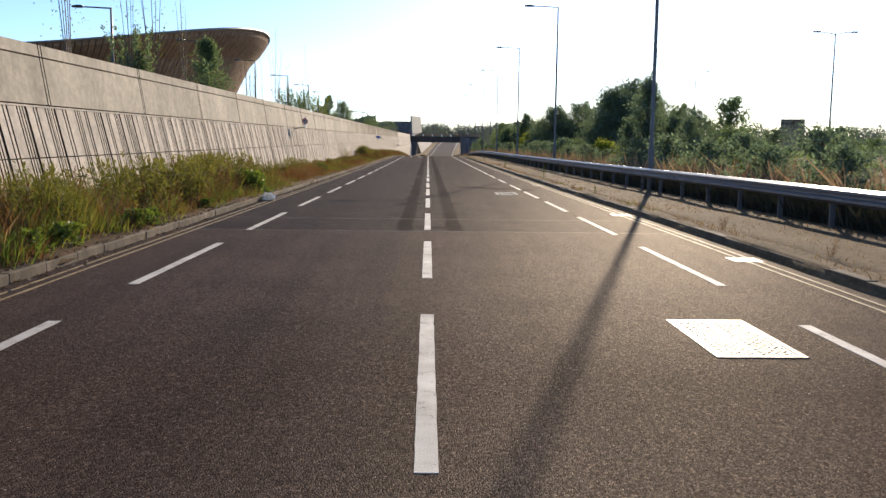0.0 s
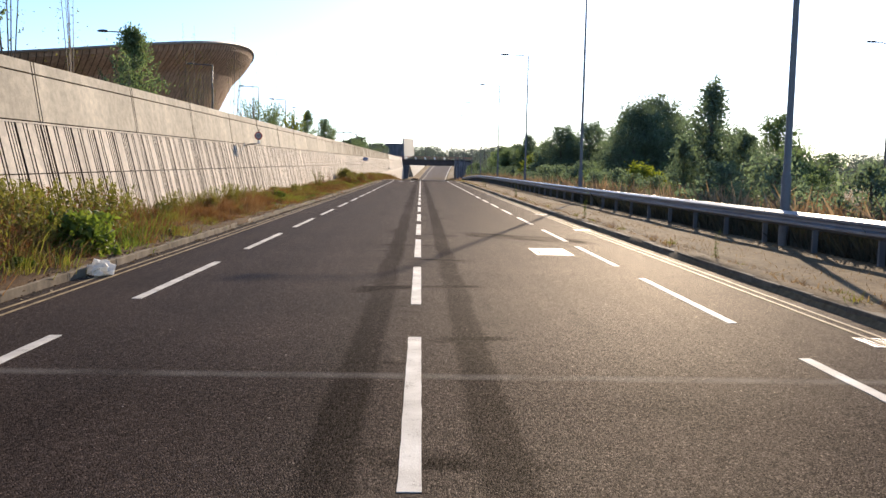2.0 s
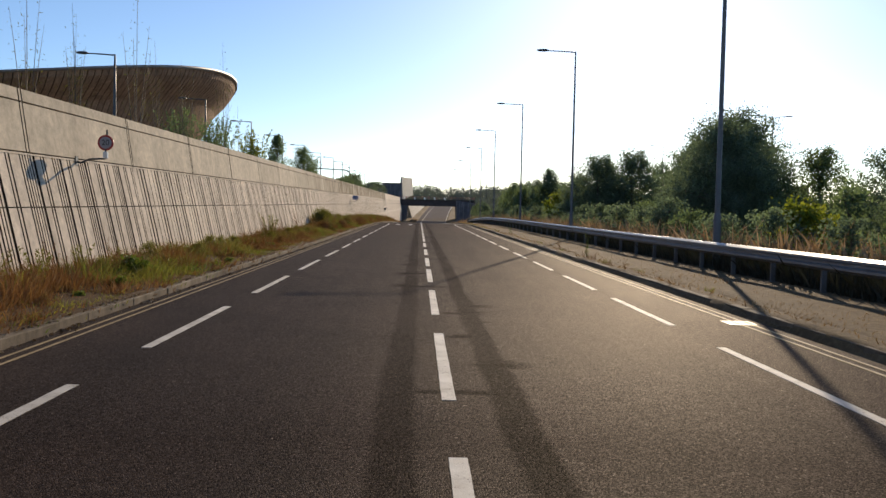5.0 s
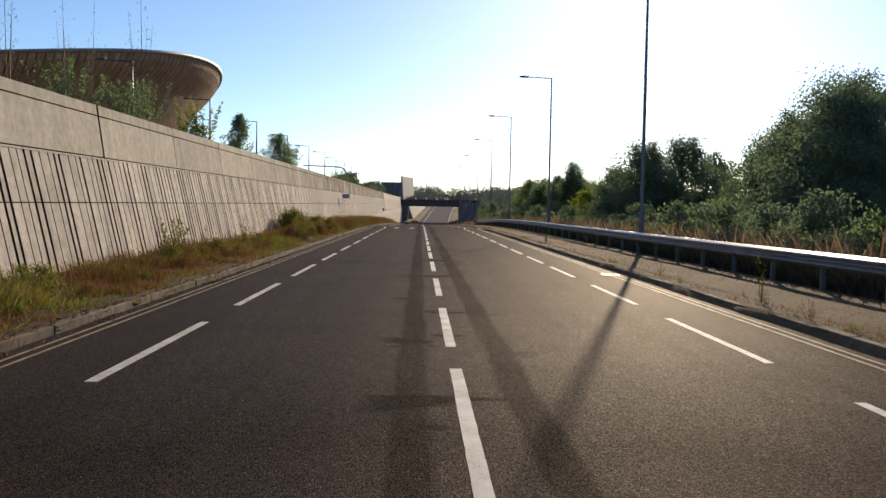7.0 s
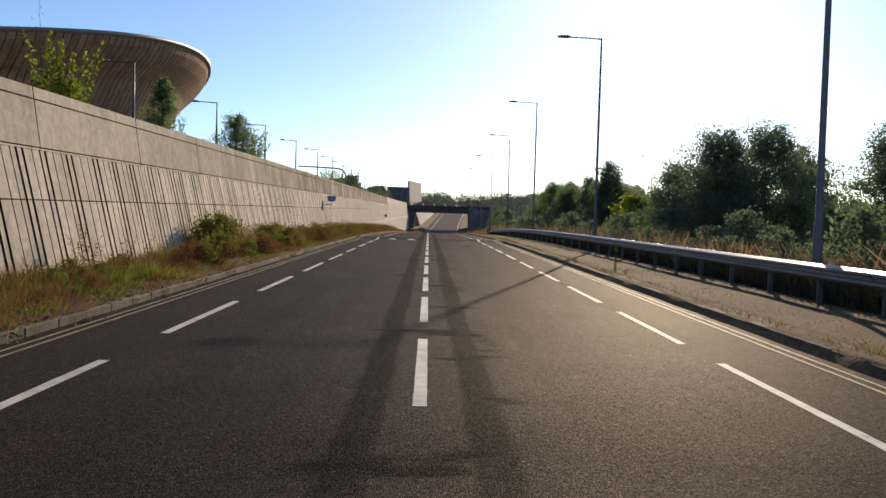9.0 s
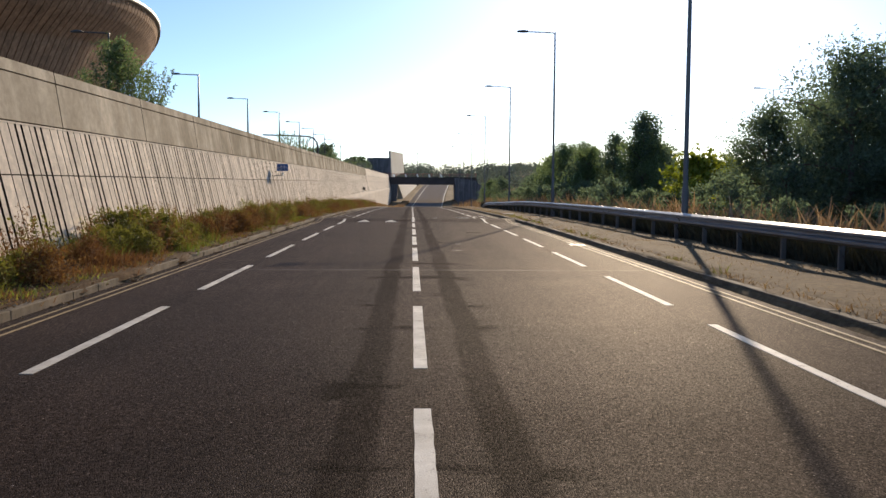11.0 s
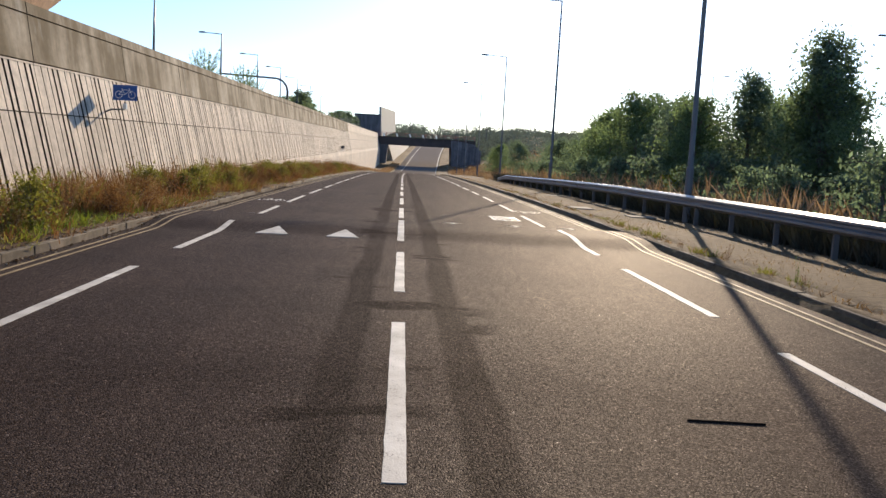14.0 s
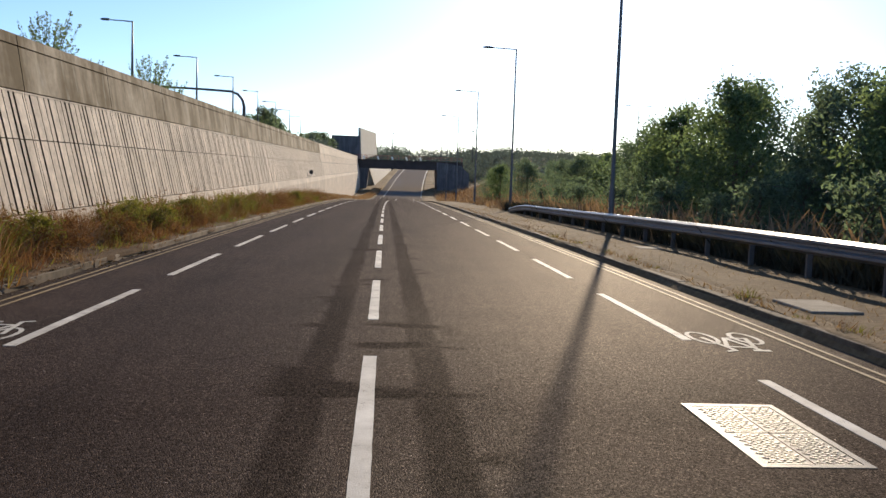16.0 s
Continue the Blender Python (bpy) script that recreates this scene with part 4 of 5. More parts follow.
    thing("curved_mast", g.mesh("curved_mast", DARKSTEEL, True), "dark curved mast bending over into a long level arm", "mast")


# ---- plants ----
def quads(name, centres, size, mat, rng, flat=0.0, slim=0.5, sizes=None):
    """Leaves: small folded diamonds turned at random."""
    n = len(centres)
    c = np.asarray(centres)
    d = rng.normal(size=(n, 3))
    d[:, 2] *= 1 - flat
    d /= np.linalg.norm(d, axis=1)[:, None]
    e = np.cross(d, rng.normal(size=(n, 3)))
    e /= np.linalg.norm(e, axis=1)[:, None]
    k = (rng.uniform(0.6, 1.3, n) * size if sizes is None else sizes)[:, None]
    fold = np.cross(d, e) * k * 0.15
    v = np.stack([c - d * k, c + e * k * slim + fold, c + d * k, c - e * k * slim + fold], 1).reshape(-1, 3)
    me = bpy.data.meshes.new(name)
    me.from_pydata(v.tolist(), [], np.arange(4 * n).reshape(n, 4).tolist())
    me.materials.append(mat)
    return me


def tree_data(seed, h, r, low, clumps, per, leaf, mat, top_heavy=0.0, spire=False, spread=0.30, stem=0.022):
    rng = np.random.default_rng(seed)
    pts, cen = [], []
    for i in range(clumps):
        t = rng.random() ** (0.8)
        z = low + (h - low) * t
        prof = (1 - t) ** 0.62 + 0.05 if spire else math.sin(math.pi * min(1, 0.18 + 0.78 * t)) ** 0.7
        ang, rad = rng.uniform(0, 2 * math.pi), r * prof * math.sqrt(rng.random()) * rng.uniform(0.7, 1.22)
        rad *= 1 + 0.5 * noise.noise(Vector((math.cos(ang) * 1.4, math.sin(ang) * 1.4, 3.2 * t + seed)))
        z = min(h * 1.04, z + 0.16 * h * noise.noise(Vector((math.cos(ang) * 1.7, math.sin(ang) * 1.7, seed * 3.7))) * t)
        cen.append((rad * math.cos(ang), rad * math.sin(ang), max(low, z)))
    cen = np.array(cen)
    for c in cen:
        s = r * spread * rng.uniform(0.45, 1.05)
        inner = np.array([c[0] * 0.5, c[1] * 0.5, max(low * 0.5, c[2] - 0.10 * h)])
        t = rng.random((per, 1)) ** 0.55
        pts.append(inner + (c - inner) * t + rng.normal(size=(per, 3)) * s * 0.62 * (1.15 - 0.55 * t) * (1, 1, 0.8))
    crown = quads("crown", np.concatenate(pts), leaf, mat, rng)
    s = Shape()
    bend = [(0, 0, -0.4), (rng.normal() * 0.05 * h / 5, rng.normal() * 0.05 * h / 5, h * 0.3), (rng.normal() * 0.08 * h / 5, rng.normal() * 0.08 * h / 5, h * 0.62), (rng.normal() * 0.1, rng.normal() * 0.1, h * 0.93)]
    w = stem * h + 0.008
    s.tube(bend, [w, w * 0.75, w * 0.45, w * 0.12], 7)
    for c in cen[:: max(1, clumps // 14)]:
        z = max(low * 0.5, c[2] - 0.25 * h * rng.random() - 0.1)
        t = z / h
        q = next((i for i in range(3) if z <= bend[i + 1][2]), 2)
        lo, hi = Vector(bend[q]), Vector(bend[q + 1])
        b = lo.lerp(hi, min(0.95, max(0.0, (z - lo.z) / (hi.z - lo.z))))
        s.tube([b, (b + Vector(c)) / 2 + Vector((0, 0, 0.06 * h * rng.random())), c], [w * 0.35, w * 0.22, w * 0.08], 5, False)
    return s.mesh("trunk", BARK, True), crown


def sprig_data(seed, h, spread, stems, leaves, leaf, mat, stem_mat=None, w=0.006, start=0.25):
    """A feathery plant: fanning stems with leaves strung along them."""
    rng = np.random.default_rng(seed)
    s, pts = Shape(), []
    for i in range(stems):
        a, out = rng.uniform(0, 2 * math.pi), spread * rng.random() ** 0.7
        ln = h * rng.uniform(0.55, 1.0)
        tip = np.array([math.cos(a) * out, math.sin(a) * out, ln])
        foot = np.array([math.cos(a), math.sin(a), 0]) * 0.12 * out
        mid = (foot + tip) / 2 + np.array([-math.cos(a), -math.sin(a), 0]) * 0.12 * out
        path = [foot * (1 - t) ** 2 + 2 * mid * t * (1 - t) + tip * t * t for t in (0, 0.35, 0.7, 1)]
        path[0] = path[0] - np.array([0, 0, 0.1])
        s.tube([tuple(q) for q in path], [w, w * 0.8, w * 0.55, w * 0.2], 3, False)
        t = start + (1 - start) * rng.random(leaves)
        line = foot * ((1 - t) ** 2)[:, None] + 2 * mid * (t * (1 - t))[:, None] + tip * (t * t)[:, None]
        pts.append(line + rng.normal(size=(leaves, 3)) * (0.055 * h * (1.15 - t))[:, None])
    crown = quads("foliage", np.concatenate(pts), leaf, mat, rng)
    return s.mesh("stalk", stem_mat or BARK, True), crown


def planting(name, data, label, category, group, spots):
    """Copies of one plant: spots are x, y, ground height, scale, turn."""
    first = None
    for x, y, z, k, turn in spots:
        m = pose(x, y, z - 0.05, 0, 0, turn) @ Matrix.Diagonal((k, k, k, 1))
        if first is None:
            first = thing(name, None, label, category, group)
            stem = part(data[0].name.split(".")[0], data[0], first)
            part(data[1].name.split(".")[0], data[1], first)
            if category in ("weeds", "bush") or stem.name.startswith("stalk"):
                tagged(stem, kind="stuff")
            first.matrix_basis = m
            base = first
        else:
            o = copy_thing(base, pose(0, 0, 0))
            o.matrix_basis = m


def spot(u, y, k, turn):
    return (xc(y) + u, y, ground_z(u, y), k, turn)


def build_trees():
    rnd = random.Random(21)
    R = lambda a, b: rnd.uniform(a, b)
    broad = tree_data(1, 6.0, 3.0, 0.3, 230, 46, 0.085, LEAF_DARK, spread=0.23)
    broad2 = tree_data(2, 6.0, 2.6, 0.3, 215, 46, 0.085, LEAF_MID, spread=0.23)
    dense = tree_data(16, 6.0, 3.0, 0.2, 340, 92, 0.062, LEAF_DARK, spread=0.22)
    coarse = tree_data(12, 6.0, 2.8, 0.4, 80, 20, 0.22, LEAF_DARK)
    slim = tree_data(3, 6.0, 2.15, 0.3, 190, 52, 0.075, LEAF_DARK, spire=True, spread=0.24)
    loose = tree_data(18, 6.0, 1.75, 0.25, 230, 46, 0.08, LEAF_DARK, spread=0.33)
    bush = tree_data(4, 2.6, 1.7, 0.1, 62, 24, 0.085, LEAF_DARK, spread=0.26)
    bush2 = tree_data(5, 2.4, 1.7, 0.1, 62, 24, 0.085, LEAF_MID, spread=0.26)
    hedge = tree_data(14, 2.4, 1.5, 0.05, 50, 34, 0.08, LEAF_DARK, spread=0.27)
    gold = tree_data(6, 1.9, 1.5, 0.1, 46, 55, 0.09, LEAF_YEL)
    fir = tree_data(7, 3.4, 1.2, 0.2, 80, 75, 0.055, LEAF_MID, spire=True, spread=0.30)
    fan = sprig_data(15, 3.2, 1.5, 30, 90, 0.06, LEAF_MID, w=0.018, start=0.1)
    whip = sprig_data(8, 6.5, 0.6, 5, 40, 0.035, LEAF_WEED, w=0.02, start=0.3)
    # the wood beyond the barrier
    near = [(15.2, 118.5, 1.1), (18.8, 121, 1.2), (17, 94, 1.2), (20, 99, 1.38), (18.8, 102, 1.15), (24, 106, 1.2), (21, 111, 1.05), (17.2, 124.5, 0.95), (14.4, 123.5, 0.85)]
    big = [(21.5, 105, 1.1), (22.5, 109, 1.05), (23, 126, 1.1), (14.4, 143, 0.9), (16.2, 146, 0.9), (12.4, 150, 0.82), (13.6, 154, 0.9), (12.8, 161, 1.0), (15.0, 165, 1.05), (13.2, 168.5, 0.95), (13.8, 175, 0.88), (16.5, 180, 0.9), (19, 187, 0.95), (21, 192, 1.0), (17, 172, 0.95), (26, 88, 1.05), (22, 84, 0.85), (19, 158, 1.0), (22, 164, 1.0), (16, 186, 0.82), (15, 197, 0.75), (19, 203, 0.8), (17, 212, 0.75), (21, 219, 0.8), (11.5, 200, 0.7), (11, 214, 0.7), (12, 228, 0.75), (25, 130, 0.9), (19, 77, 0.7), (24, 96, 1.0)]
    planting("roadside_tree", broad, "dense dark green broadleaf tree in the roadside thicket", "tree", "trees of the thicket", [spot(u, y, k, R(0, 360)) for u, y, k in big[::2]])
    planting("roadside_tree", dense, "big dense dark green tree close behind the barrier", "tree", "trees of the thicket", [spot(u, y, k, R(0, 360)) for u, y, k in near])
    planting("roadside_tree", broad2, "mid green broadleaf tree in the roadside thicket", "tree", "trees of the thicket", [spot(u, y, k, R(0, 360)) for u, y, k in big[1::2]])
    planting("slender_tree", slim, "slender upright tree standing above the thicket", "tree", "slender trees", [spot(12.0, 61, 0.95, 10), spot(13.2, 60.4, 0.6, 80), spot(11.2, 62, 0.55, 200), spot(12.6, 151.5, 0.75, 200), spot(13.4, 156, 0.85, 70)])
    planting("roadside_tree", loose, "tall loose-crowned tree standing above the scrub", "tree", "tall loose trees", [spot(14.8, 143.6, 1.12, 140), spot(13.9, 148, 0.95, 33), spot(15.6, 146.5, 0.85, 250)])
    planting("distant_tree", coarse, "broad green tree further back in the thicket", "tree", "trees further back", [spot(R(24, 50), R(165, 300), R(0.5, 0.8), R(0, 360)) for _ in range(30)])
    planting("hedge_bush", hedge, "dense dark scrub growing close behind the crash barrier", "bush", "scrub behind the barrier", [spot(R(9.2, 10.4), 14 + 3.9 * i + R(-1.2, 1.2), R(0.5, 0.95), R(0, 360)) for i in range(44)])
    low = []
    for _ in range(38):
        low.append(spot(R(10.4, 13.5), R(18, 190), R(0.55, 0.95), R(0, 360)))
    for _ in range(60):
        low.append(spot(R(13, 38), R(30, 190), R(0.7, 1.2), R(0, 360)))
    for _ in range(30):
        low.append(spot(R(20, 70), R(60, 140), R(0.9, 1.4), R(0, 360)))
    for _ in range(46):
        u, y = R(15, 27), R(74, 205)
        low.append(spot(u, y, R(1.1, 1.75) * (0.6 if 126 < y < 164 else 1.0), R(0, 360)))
    rnd.shuffle(low)
    planting("thicket_bush", bush, "dark bushy shrub in the rough ground behind the barrier", "bush", "bushes of the thicket", low[::2])
    planting("thicket_bush", bush2, "leafy green shrub in the rough ground behind the barrier", "bush", "bushes of the thicket", low[1::2])
    planting("golden_bush", gold, "yellow-green sunlit bush beside the crash barrier", "bush", "golden bushes", [spot(11.6, 71, 1.1, 20), spot(12.9, 72.5, 0.9, 120), spot(10.8, 120, 0.7, 20), spot(10.6, 146, 0.85, 230), spot(11.4, 141, 0.7, 50), spot(11.4, 44, 0.7, 90), spot(14.0, 131, 1.8, 75), spot(16.4, 133.5, 1.7, 310), spot(12.6, 127.5, 1.1, 160)])
    # young trees on the terrace
    T = lambda x, y, k: (x, y, ground_z(x, y), k, R(0, 360))
    planting("young_tree", fir, "bushy young green tree on the terrace behind the wall", "tree", "young terrace trees", [T(-12.9, 64.5, 1.32), T(-11.3, 47.5, 0.62), T(-11, 108.5, 1.02)])
    planting("young_tree", broad2, "bushy rounded young tree on the terrace behind the wall", "tree", "young terrace trees", [T(-10.75, 120.6, 0.56)])
    planting("terrace_shrub", fan, "feathery green shrub with upright stems on the terrace", "bush", "terrace shrubs", [T(-10.6, 169.5, 0.85), T(-10.2, 171.5, 0.6), T(-10.2, 157, 0.75), T(-10.0, 160, 0.45), T(-12, 87, 1.0), T(-11.5, 93, 1.05), T(-11.2, 90, 0.9), T(-10.4, 122.8, 0.9), T(-10.3, 120.2, 0.8), T(-10.4, 190, 0.55), T(-11.4, 109.5, 0.8), T(-11.2, 47.5, 1.0), T(-12.6, 63.2, 1.0), T(-10.6, 205, 0.6), T(-10.6, 222, 0.6), T(-10.6, 240, 0.7)])
    planting("golden_shrub", sprig_data(17, 3.2, 1.2, 26, 90, 0.07, LEAF_YEL, w=0.018, start=0.1), "yellow-green shrub with upright stems on the terrace", "bush", "yellow terrace shrubs", [T(-10.8, 98.5, 1.05), T(-10.9, 157.5, 0.5)])
    planting("bare_sapling", whip, "thin sparse sapling with few leaves on the terrace", "tree", "terrace saplings", [T(-11, 46, 1.1), T(-11.2, 49.3, 1.25), T(-11, 53, 1.05), T(-10.8, 40, 1.1), T(-11.5, 78.5, 1.1), T(-12, 83, 0.9), T(-11.8, 86.5, 0.85), T(-11, 91.5, 1.15), T(-12.4, 90, 0.9), T(-11, 66, 0.8), T(-11.4, 69, 0.85), T(-11.2, 72, 0.75), T(-12.5, 75, 0.8), T(-12, 100, 0.75)])
    # trees at the far end of the terrace
    planting("terrace_tree", coarse, "dark rounded tree at the far end of the terrace", "tree", "far terrace trees", [T(R(-42, -12.5), R(235, 338), R(0.55, 0.9)) for _ in range(42)] + [T(R(-36, -12.5), R(310, 340), R(0.7, 0.95)) for _ in range(16)])


def build_far_woods():
    rng = np.random.default_rng(9)

    def clump(x, y, base, h, wide, n):
        p = rng.normal(size=(n, 3)) * (wide, wide, 1.0)
        r2 = (p[:, 0] ** 2 + p[:, 1] ** 2) / (2.2 * wide) ** 2
        p[:, 2] = base + h * rng.random(n) ** 0.85 * np.clip(1 - r2, 0.1, 1)
        return p + (x, y, 0)

    pts = []
    for i in range(1700):
        ang, d = rng.uniform(-0.6, 0.6), rng.uniform(400, 620)
        x, y = d * math.sin(ang) + 10, 130 + d * math.cos(ang)
        if abs(x - xc(y)) > 14 or y > 648:
            base = ground_z(x - xc(y), y) - 0.5
            top = 1.9 + 0.034 * d * rng.uniform(0.8, 1.12)
            pts.append(clump(x, y, base, max(4.0, top - base), 3.8, 120))
    for i in range(420):
        x, y = rng.uniform(-45, 120), rng.uniform(655, 720)
        base = ground_z(x - xc(y), y) - 0.5
        pts.append(clump(x, y, base, 1.9 + 0.0325 * (y - 130) * rng.uniform(0.85, 1.1) - base, 3.4, 130))
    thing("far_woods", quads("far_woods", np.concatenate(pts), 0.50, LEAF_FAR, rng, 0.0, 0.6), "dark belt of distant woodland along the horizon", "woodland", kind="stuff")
    pts = []
    for i in range(900):
        u, y = rng.uniform(24, 150), rng.uniform(190, 440)
        if y > 335 and u < (12 if y > 356 else 24):
            continue
        pts.append(clump(u + xc(y), y, ground_z(u, y), rng.uniform(1.6, 4.5), 1.7, 55))
    for i in range(170):
        u, y = rng.uniform(11, 30), rng.uniform(358, 450)
        pts.append(clump(u + xc(y), y, ground_z(u, y), rng.uniform(1.5, 3.5), 1.5, 50))
    for i in range(150):
        x, y = rng.uniform(-34, -12), rng.uniform(245, 340)
        pts.append(clump(x, y, ground_z(x, y), rng.uniform(2.2, 4.8) * (0.6 + 0.4 * (y - 245) / 95), 1.3, 50))
    for i in range(260):
        x, y = rng.uniform(-190, -15), rng.uniform(250, 470)
        pts.append(clump(x, y, ground_z(x, y), rng.uniform(2.0, 5.0), 2.2, 55))
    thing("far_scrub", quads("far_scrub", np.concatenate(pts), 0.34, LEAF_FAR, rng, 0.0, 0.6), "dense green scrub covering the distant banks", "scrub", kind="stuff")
    pts = []
    for i in range(620):
        u, y = rng.uniform(8.6, 30), rng.uniform(178, 338)
        pts.append(clump(u + xc(y), y, ground_z(u, y), rng.uniform(0.5, 1.3) + 0.05 * (u - 8), 0.75, 45))
    thing("dry_scrub", quads("dry_scrub", np.concatenate(pts), 0.13, HAY, rng, 0.0, 0.45), "dry brown scrub on the bank before the bridge", "scrub", kind="stuff")


def blades(name, rng, n, place, height, mat, lean=0.35, width=0.012):
    """Grass blades and stalks as bent slivers in one mesh."""
    base = place(n)
    hgt = height(base) * rng.uniform(0.45, 1.15, n)
    ang = rng.uniform(0, 2 * math.pi, n)
    side = np.stack([np.cos(ang), np.sin(ang), np.zeros(n)], 1) * width
    tilt = rng.normal(size=(n, 3)) * lean
    tilt[:, 2] = 1
    mid = base + tilt * (hgt * 0.55)[:, None]
    tip = base + tilt * (hgt * 0.95)[:, None] + rng.normal(size=(n, 3)) * (hgt * 0.16)[:, None] * (1, 1, 0.3)
    mid = base + (tip - base) * 0.5 + (mid - base - (tip - base) * 0.55) * 0.35
    v = np.stack([base - side, base + side, mid + side * 0.8, tip], 1).reshape(-1, 3)
    me = bpy.data.meshes.new(name)
    me.from_pydata(v.tolist(), [], np.arange(4 * n).reshape(n, 4).tolist())
    me.materials.append(mat)
    return me


def tufts(name, rng, spots, per, mat, width=0.0075):
    """Fanning tufts of grass: spots are x, y, ground height, tuft height and spread."""
    c = np.repeat(np.asarray(spots), per, 0)
    n = len(c)
    out = rng.normal(size=(n, 2)) * 0.5
    root = c[:, :3] + np.concatenate([out * c[:, 4:5], np.full((n, 1), -0.03)], 1)
    h = c[:, 3] * (0.22 + 0.85 * rng.random(n))
    lean = out * 0.45 + rng.normal(size=(n, 2)) * 0.28
    mid = root + np.concatenate([lean * 0.40, np.full((n, 1), 0.58)], 1) * h[:, None]
    tip = root + np.concatenate([lean * (1.0 + 0.4 * rng.random((n, 1))), 0.92 + 0.1 * rng.random((n, 1))], 1) * h[:, None]
    ang = rng.uniform(0, math.pi, n)
    side = np.stack([np.cos(ang), np.sin(ang), np.zeros(n)], 1) * (width * (0.7 + 0.6 * rng.random(n)))[:, None]
    v = np.stack([root - side, root + side, mid + side * 0.75, tip, mid - side * 0.75], 1).reshape(-1, 3)
    me = bpy.data.meshes.new(name)
    k = np.arange(n)[:, None] * 5
    me.from_pydata(v.tolist(), [], (k + (0, 1, 2, 4)).tolist() + (k + (4, 2, 3)).tolist())
    me.materials.append(mat)
    return me


def build_verge_plants():
    rng = np.random.default_rng(5)
    zs = np.vectorize(ground_z)
    xs = np.vectorize(xc)

    def strip_place(u0, u1, y0, y1, power=1.0, patch=0.0):
        def go(n):
            y = y0 + (y1 - y0) * rng.random(n) ** power
            u = rng.uniform(u0, u1, n)
            if patch:
                keep = np.sin(y * 0.9) + np.sin(y * 0.37 + 1) + np.sin(y * 2.3 + u * 2) * 0.7
                y = np.where(keep < -patch, y + rng.uniform(0, 3, n), y)
            return np.stack([u + xs(y), y, zs(u, y)], 1)
        return go

    mk = lambda nm, me, lb, ct: thing(nm, me, lb, ct, kind="stuff")
    # tufts in patches: stretch of the verge, count, heights, spread, and how often each kind of grass grows there
    kinds = ("olive", "green", "russet", "amber", "straw", "hay")
    stretches = ((13, 43, 560, 0.45, 1.10, 0.26, (0.40, 0.14, 0.20, 0.16, 0.10, 0.0)), (43, 60, 480, 0.20, 0.55, 0.26, (0.20, 0.05, 0.28, 0.37, 0.10, 0.0)), (60, 106, 1400, 0.20, 0.50, 0.28, (0.28, 0.12, 0.20, 0.30, 0.10, 0.0)), (106, 128, 460, 0.20, 0.62, 0.25, (0.28, 0.14, 0.26, 0.20, 0.0, 0.12)), (128, 215, 1250, 0.34, 0.90, 0.26, (0.20, 0.05, 0.32, 0.20, 0.0, 0.23)))
    spots = {k: [] for k in kinds}
    for y0, y1, n, h0, h1, r, odds in stretches:
        for _ in range(n):
            y = rng.uniform(y0, y1)
            u = rng.uniform(-7.15, kerb_u(y) - 0.22)
            gap = noise.noise(Vector((u * 0.8, y * 0.45, 3.0)))
            if gap < -0.33:
                continue
            reach = min(1.0, 0.35 + 0.65 * (kerb_u(y) - u) / 1.3)
            pick = min(0.999, max(0.0, 0.5 + 0.62 * noise.noise(Vector((u * 0.6, y * 0.33, 9.0))) + rng.normal() * 0.16))
            kind = kinds[int(np.searchsorted(np.cumsum(odds), pick * sum(odds)))]
            spots[kind].append((u + xc(y), y, ground_z(u, y), (h0 + (h1 - h0) * rng.random() ** 1.4) * reach * (1 + 0.5 * gap), r * rng.uniform(0.6, 1.4)))
    looks = {"olive": (LEAF_WEED, "yellow-green grass tufts among dry weeds along the wall"), "green": (LEAF_DOCK, "fresh dark green grass tufts along the wall"), "russet": (RUSSET, "brown seeded grass tufts along the foot of the wall"), "amber": (AMBER, "red-brown dry grass tufts along the foot of the wall"), "straw": (STRAW, "dry straw-coloured grass tufts along the wall"), "hay": (HAY, "pale dry grass tufts along the distant verge")}
    for kind, (mat, label) in looks.items():
        mk(kind + "_grass", tufts(kind + "_grass", rng, spots[kind], 62, mat, 0.0065), label, "grass")
    carpet = lambda b: (0.05 + 0.09 * rng.random(len(b))) * (1 + 0.6 * np.sin(b[:, 1] * 1.3) * np.sin(b[:, 0] * 4 + b[:, 1] * 0.4))
    mk("short_amber_grass", blades("short_amber_grass", rng, 52000, strip_place(-7.3, -4.92, 10, 190, 1.1, 0.5), carpet, AMBER, 0.8, 0.009), "short brown matted grass on the verge by the wall", "grass")
    mk("short_green_grass", blades("short_green_grass", rng, 40000, strip_place(-7.3, -4.98, 10, 190, 1.1, 0.9), carpet, LEAF_WEED, 0.8, 0.009), "short olive matted grass on the verge by the wall", "grass")
    n = 2600
    y = rng.uniform(14, 150, n)
    y = y + 0.8 * np.sin(y * 2.1)
    u = np.array([kerb_u(v) for v in y]) + np.abs(rng.normal(size=n)) * 0.09 + 0.015
    mk("gutter_litter", quads("gutter_litter", np.stack([u, y, np.array([zr(v) + hump(v) for v in y]) + 0.014], 1), 0.026, DRYLEAF, rng, 0.75, 0.6), "dry leaves and grit lying in the gutter", "litter")
    y = rng.uniform(14, 150, n)
    u = np.array([kerb_u(v) for v in y]) - 0.01 - 0.13 * rng.random(n) ** 0.7
    mk("kerb_litter", quads("kerb_litter", np.stack([u, y, np.array([zr(v) for v in y]) + 0.132], 1), 0.028, DRYLEAF, rng, 0.75, 0.6), "dry leaves and crumbs of earth lying on the kerb", "litter")
    mk("far_grass", blades("far_grass", rng, 9000, strip_place(-7.1, -5.1, 200, 340, 1.0), lambda b: 0.5 + 0 * b[:, 0], HAY, 0.35, 0.03), "dry grass at the distant foot of the wall", "grass")
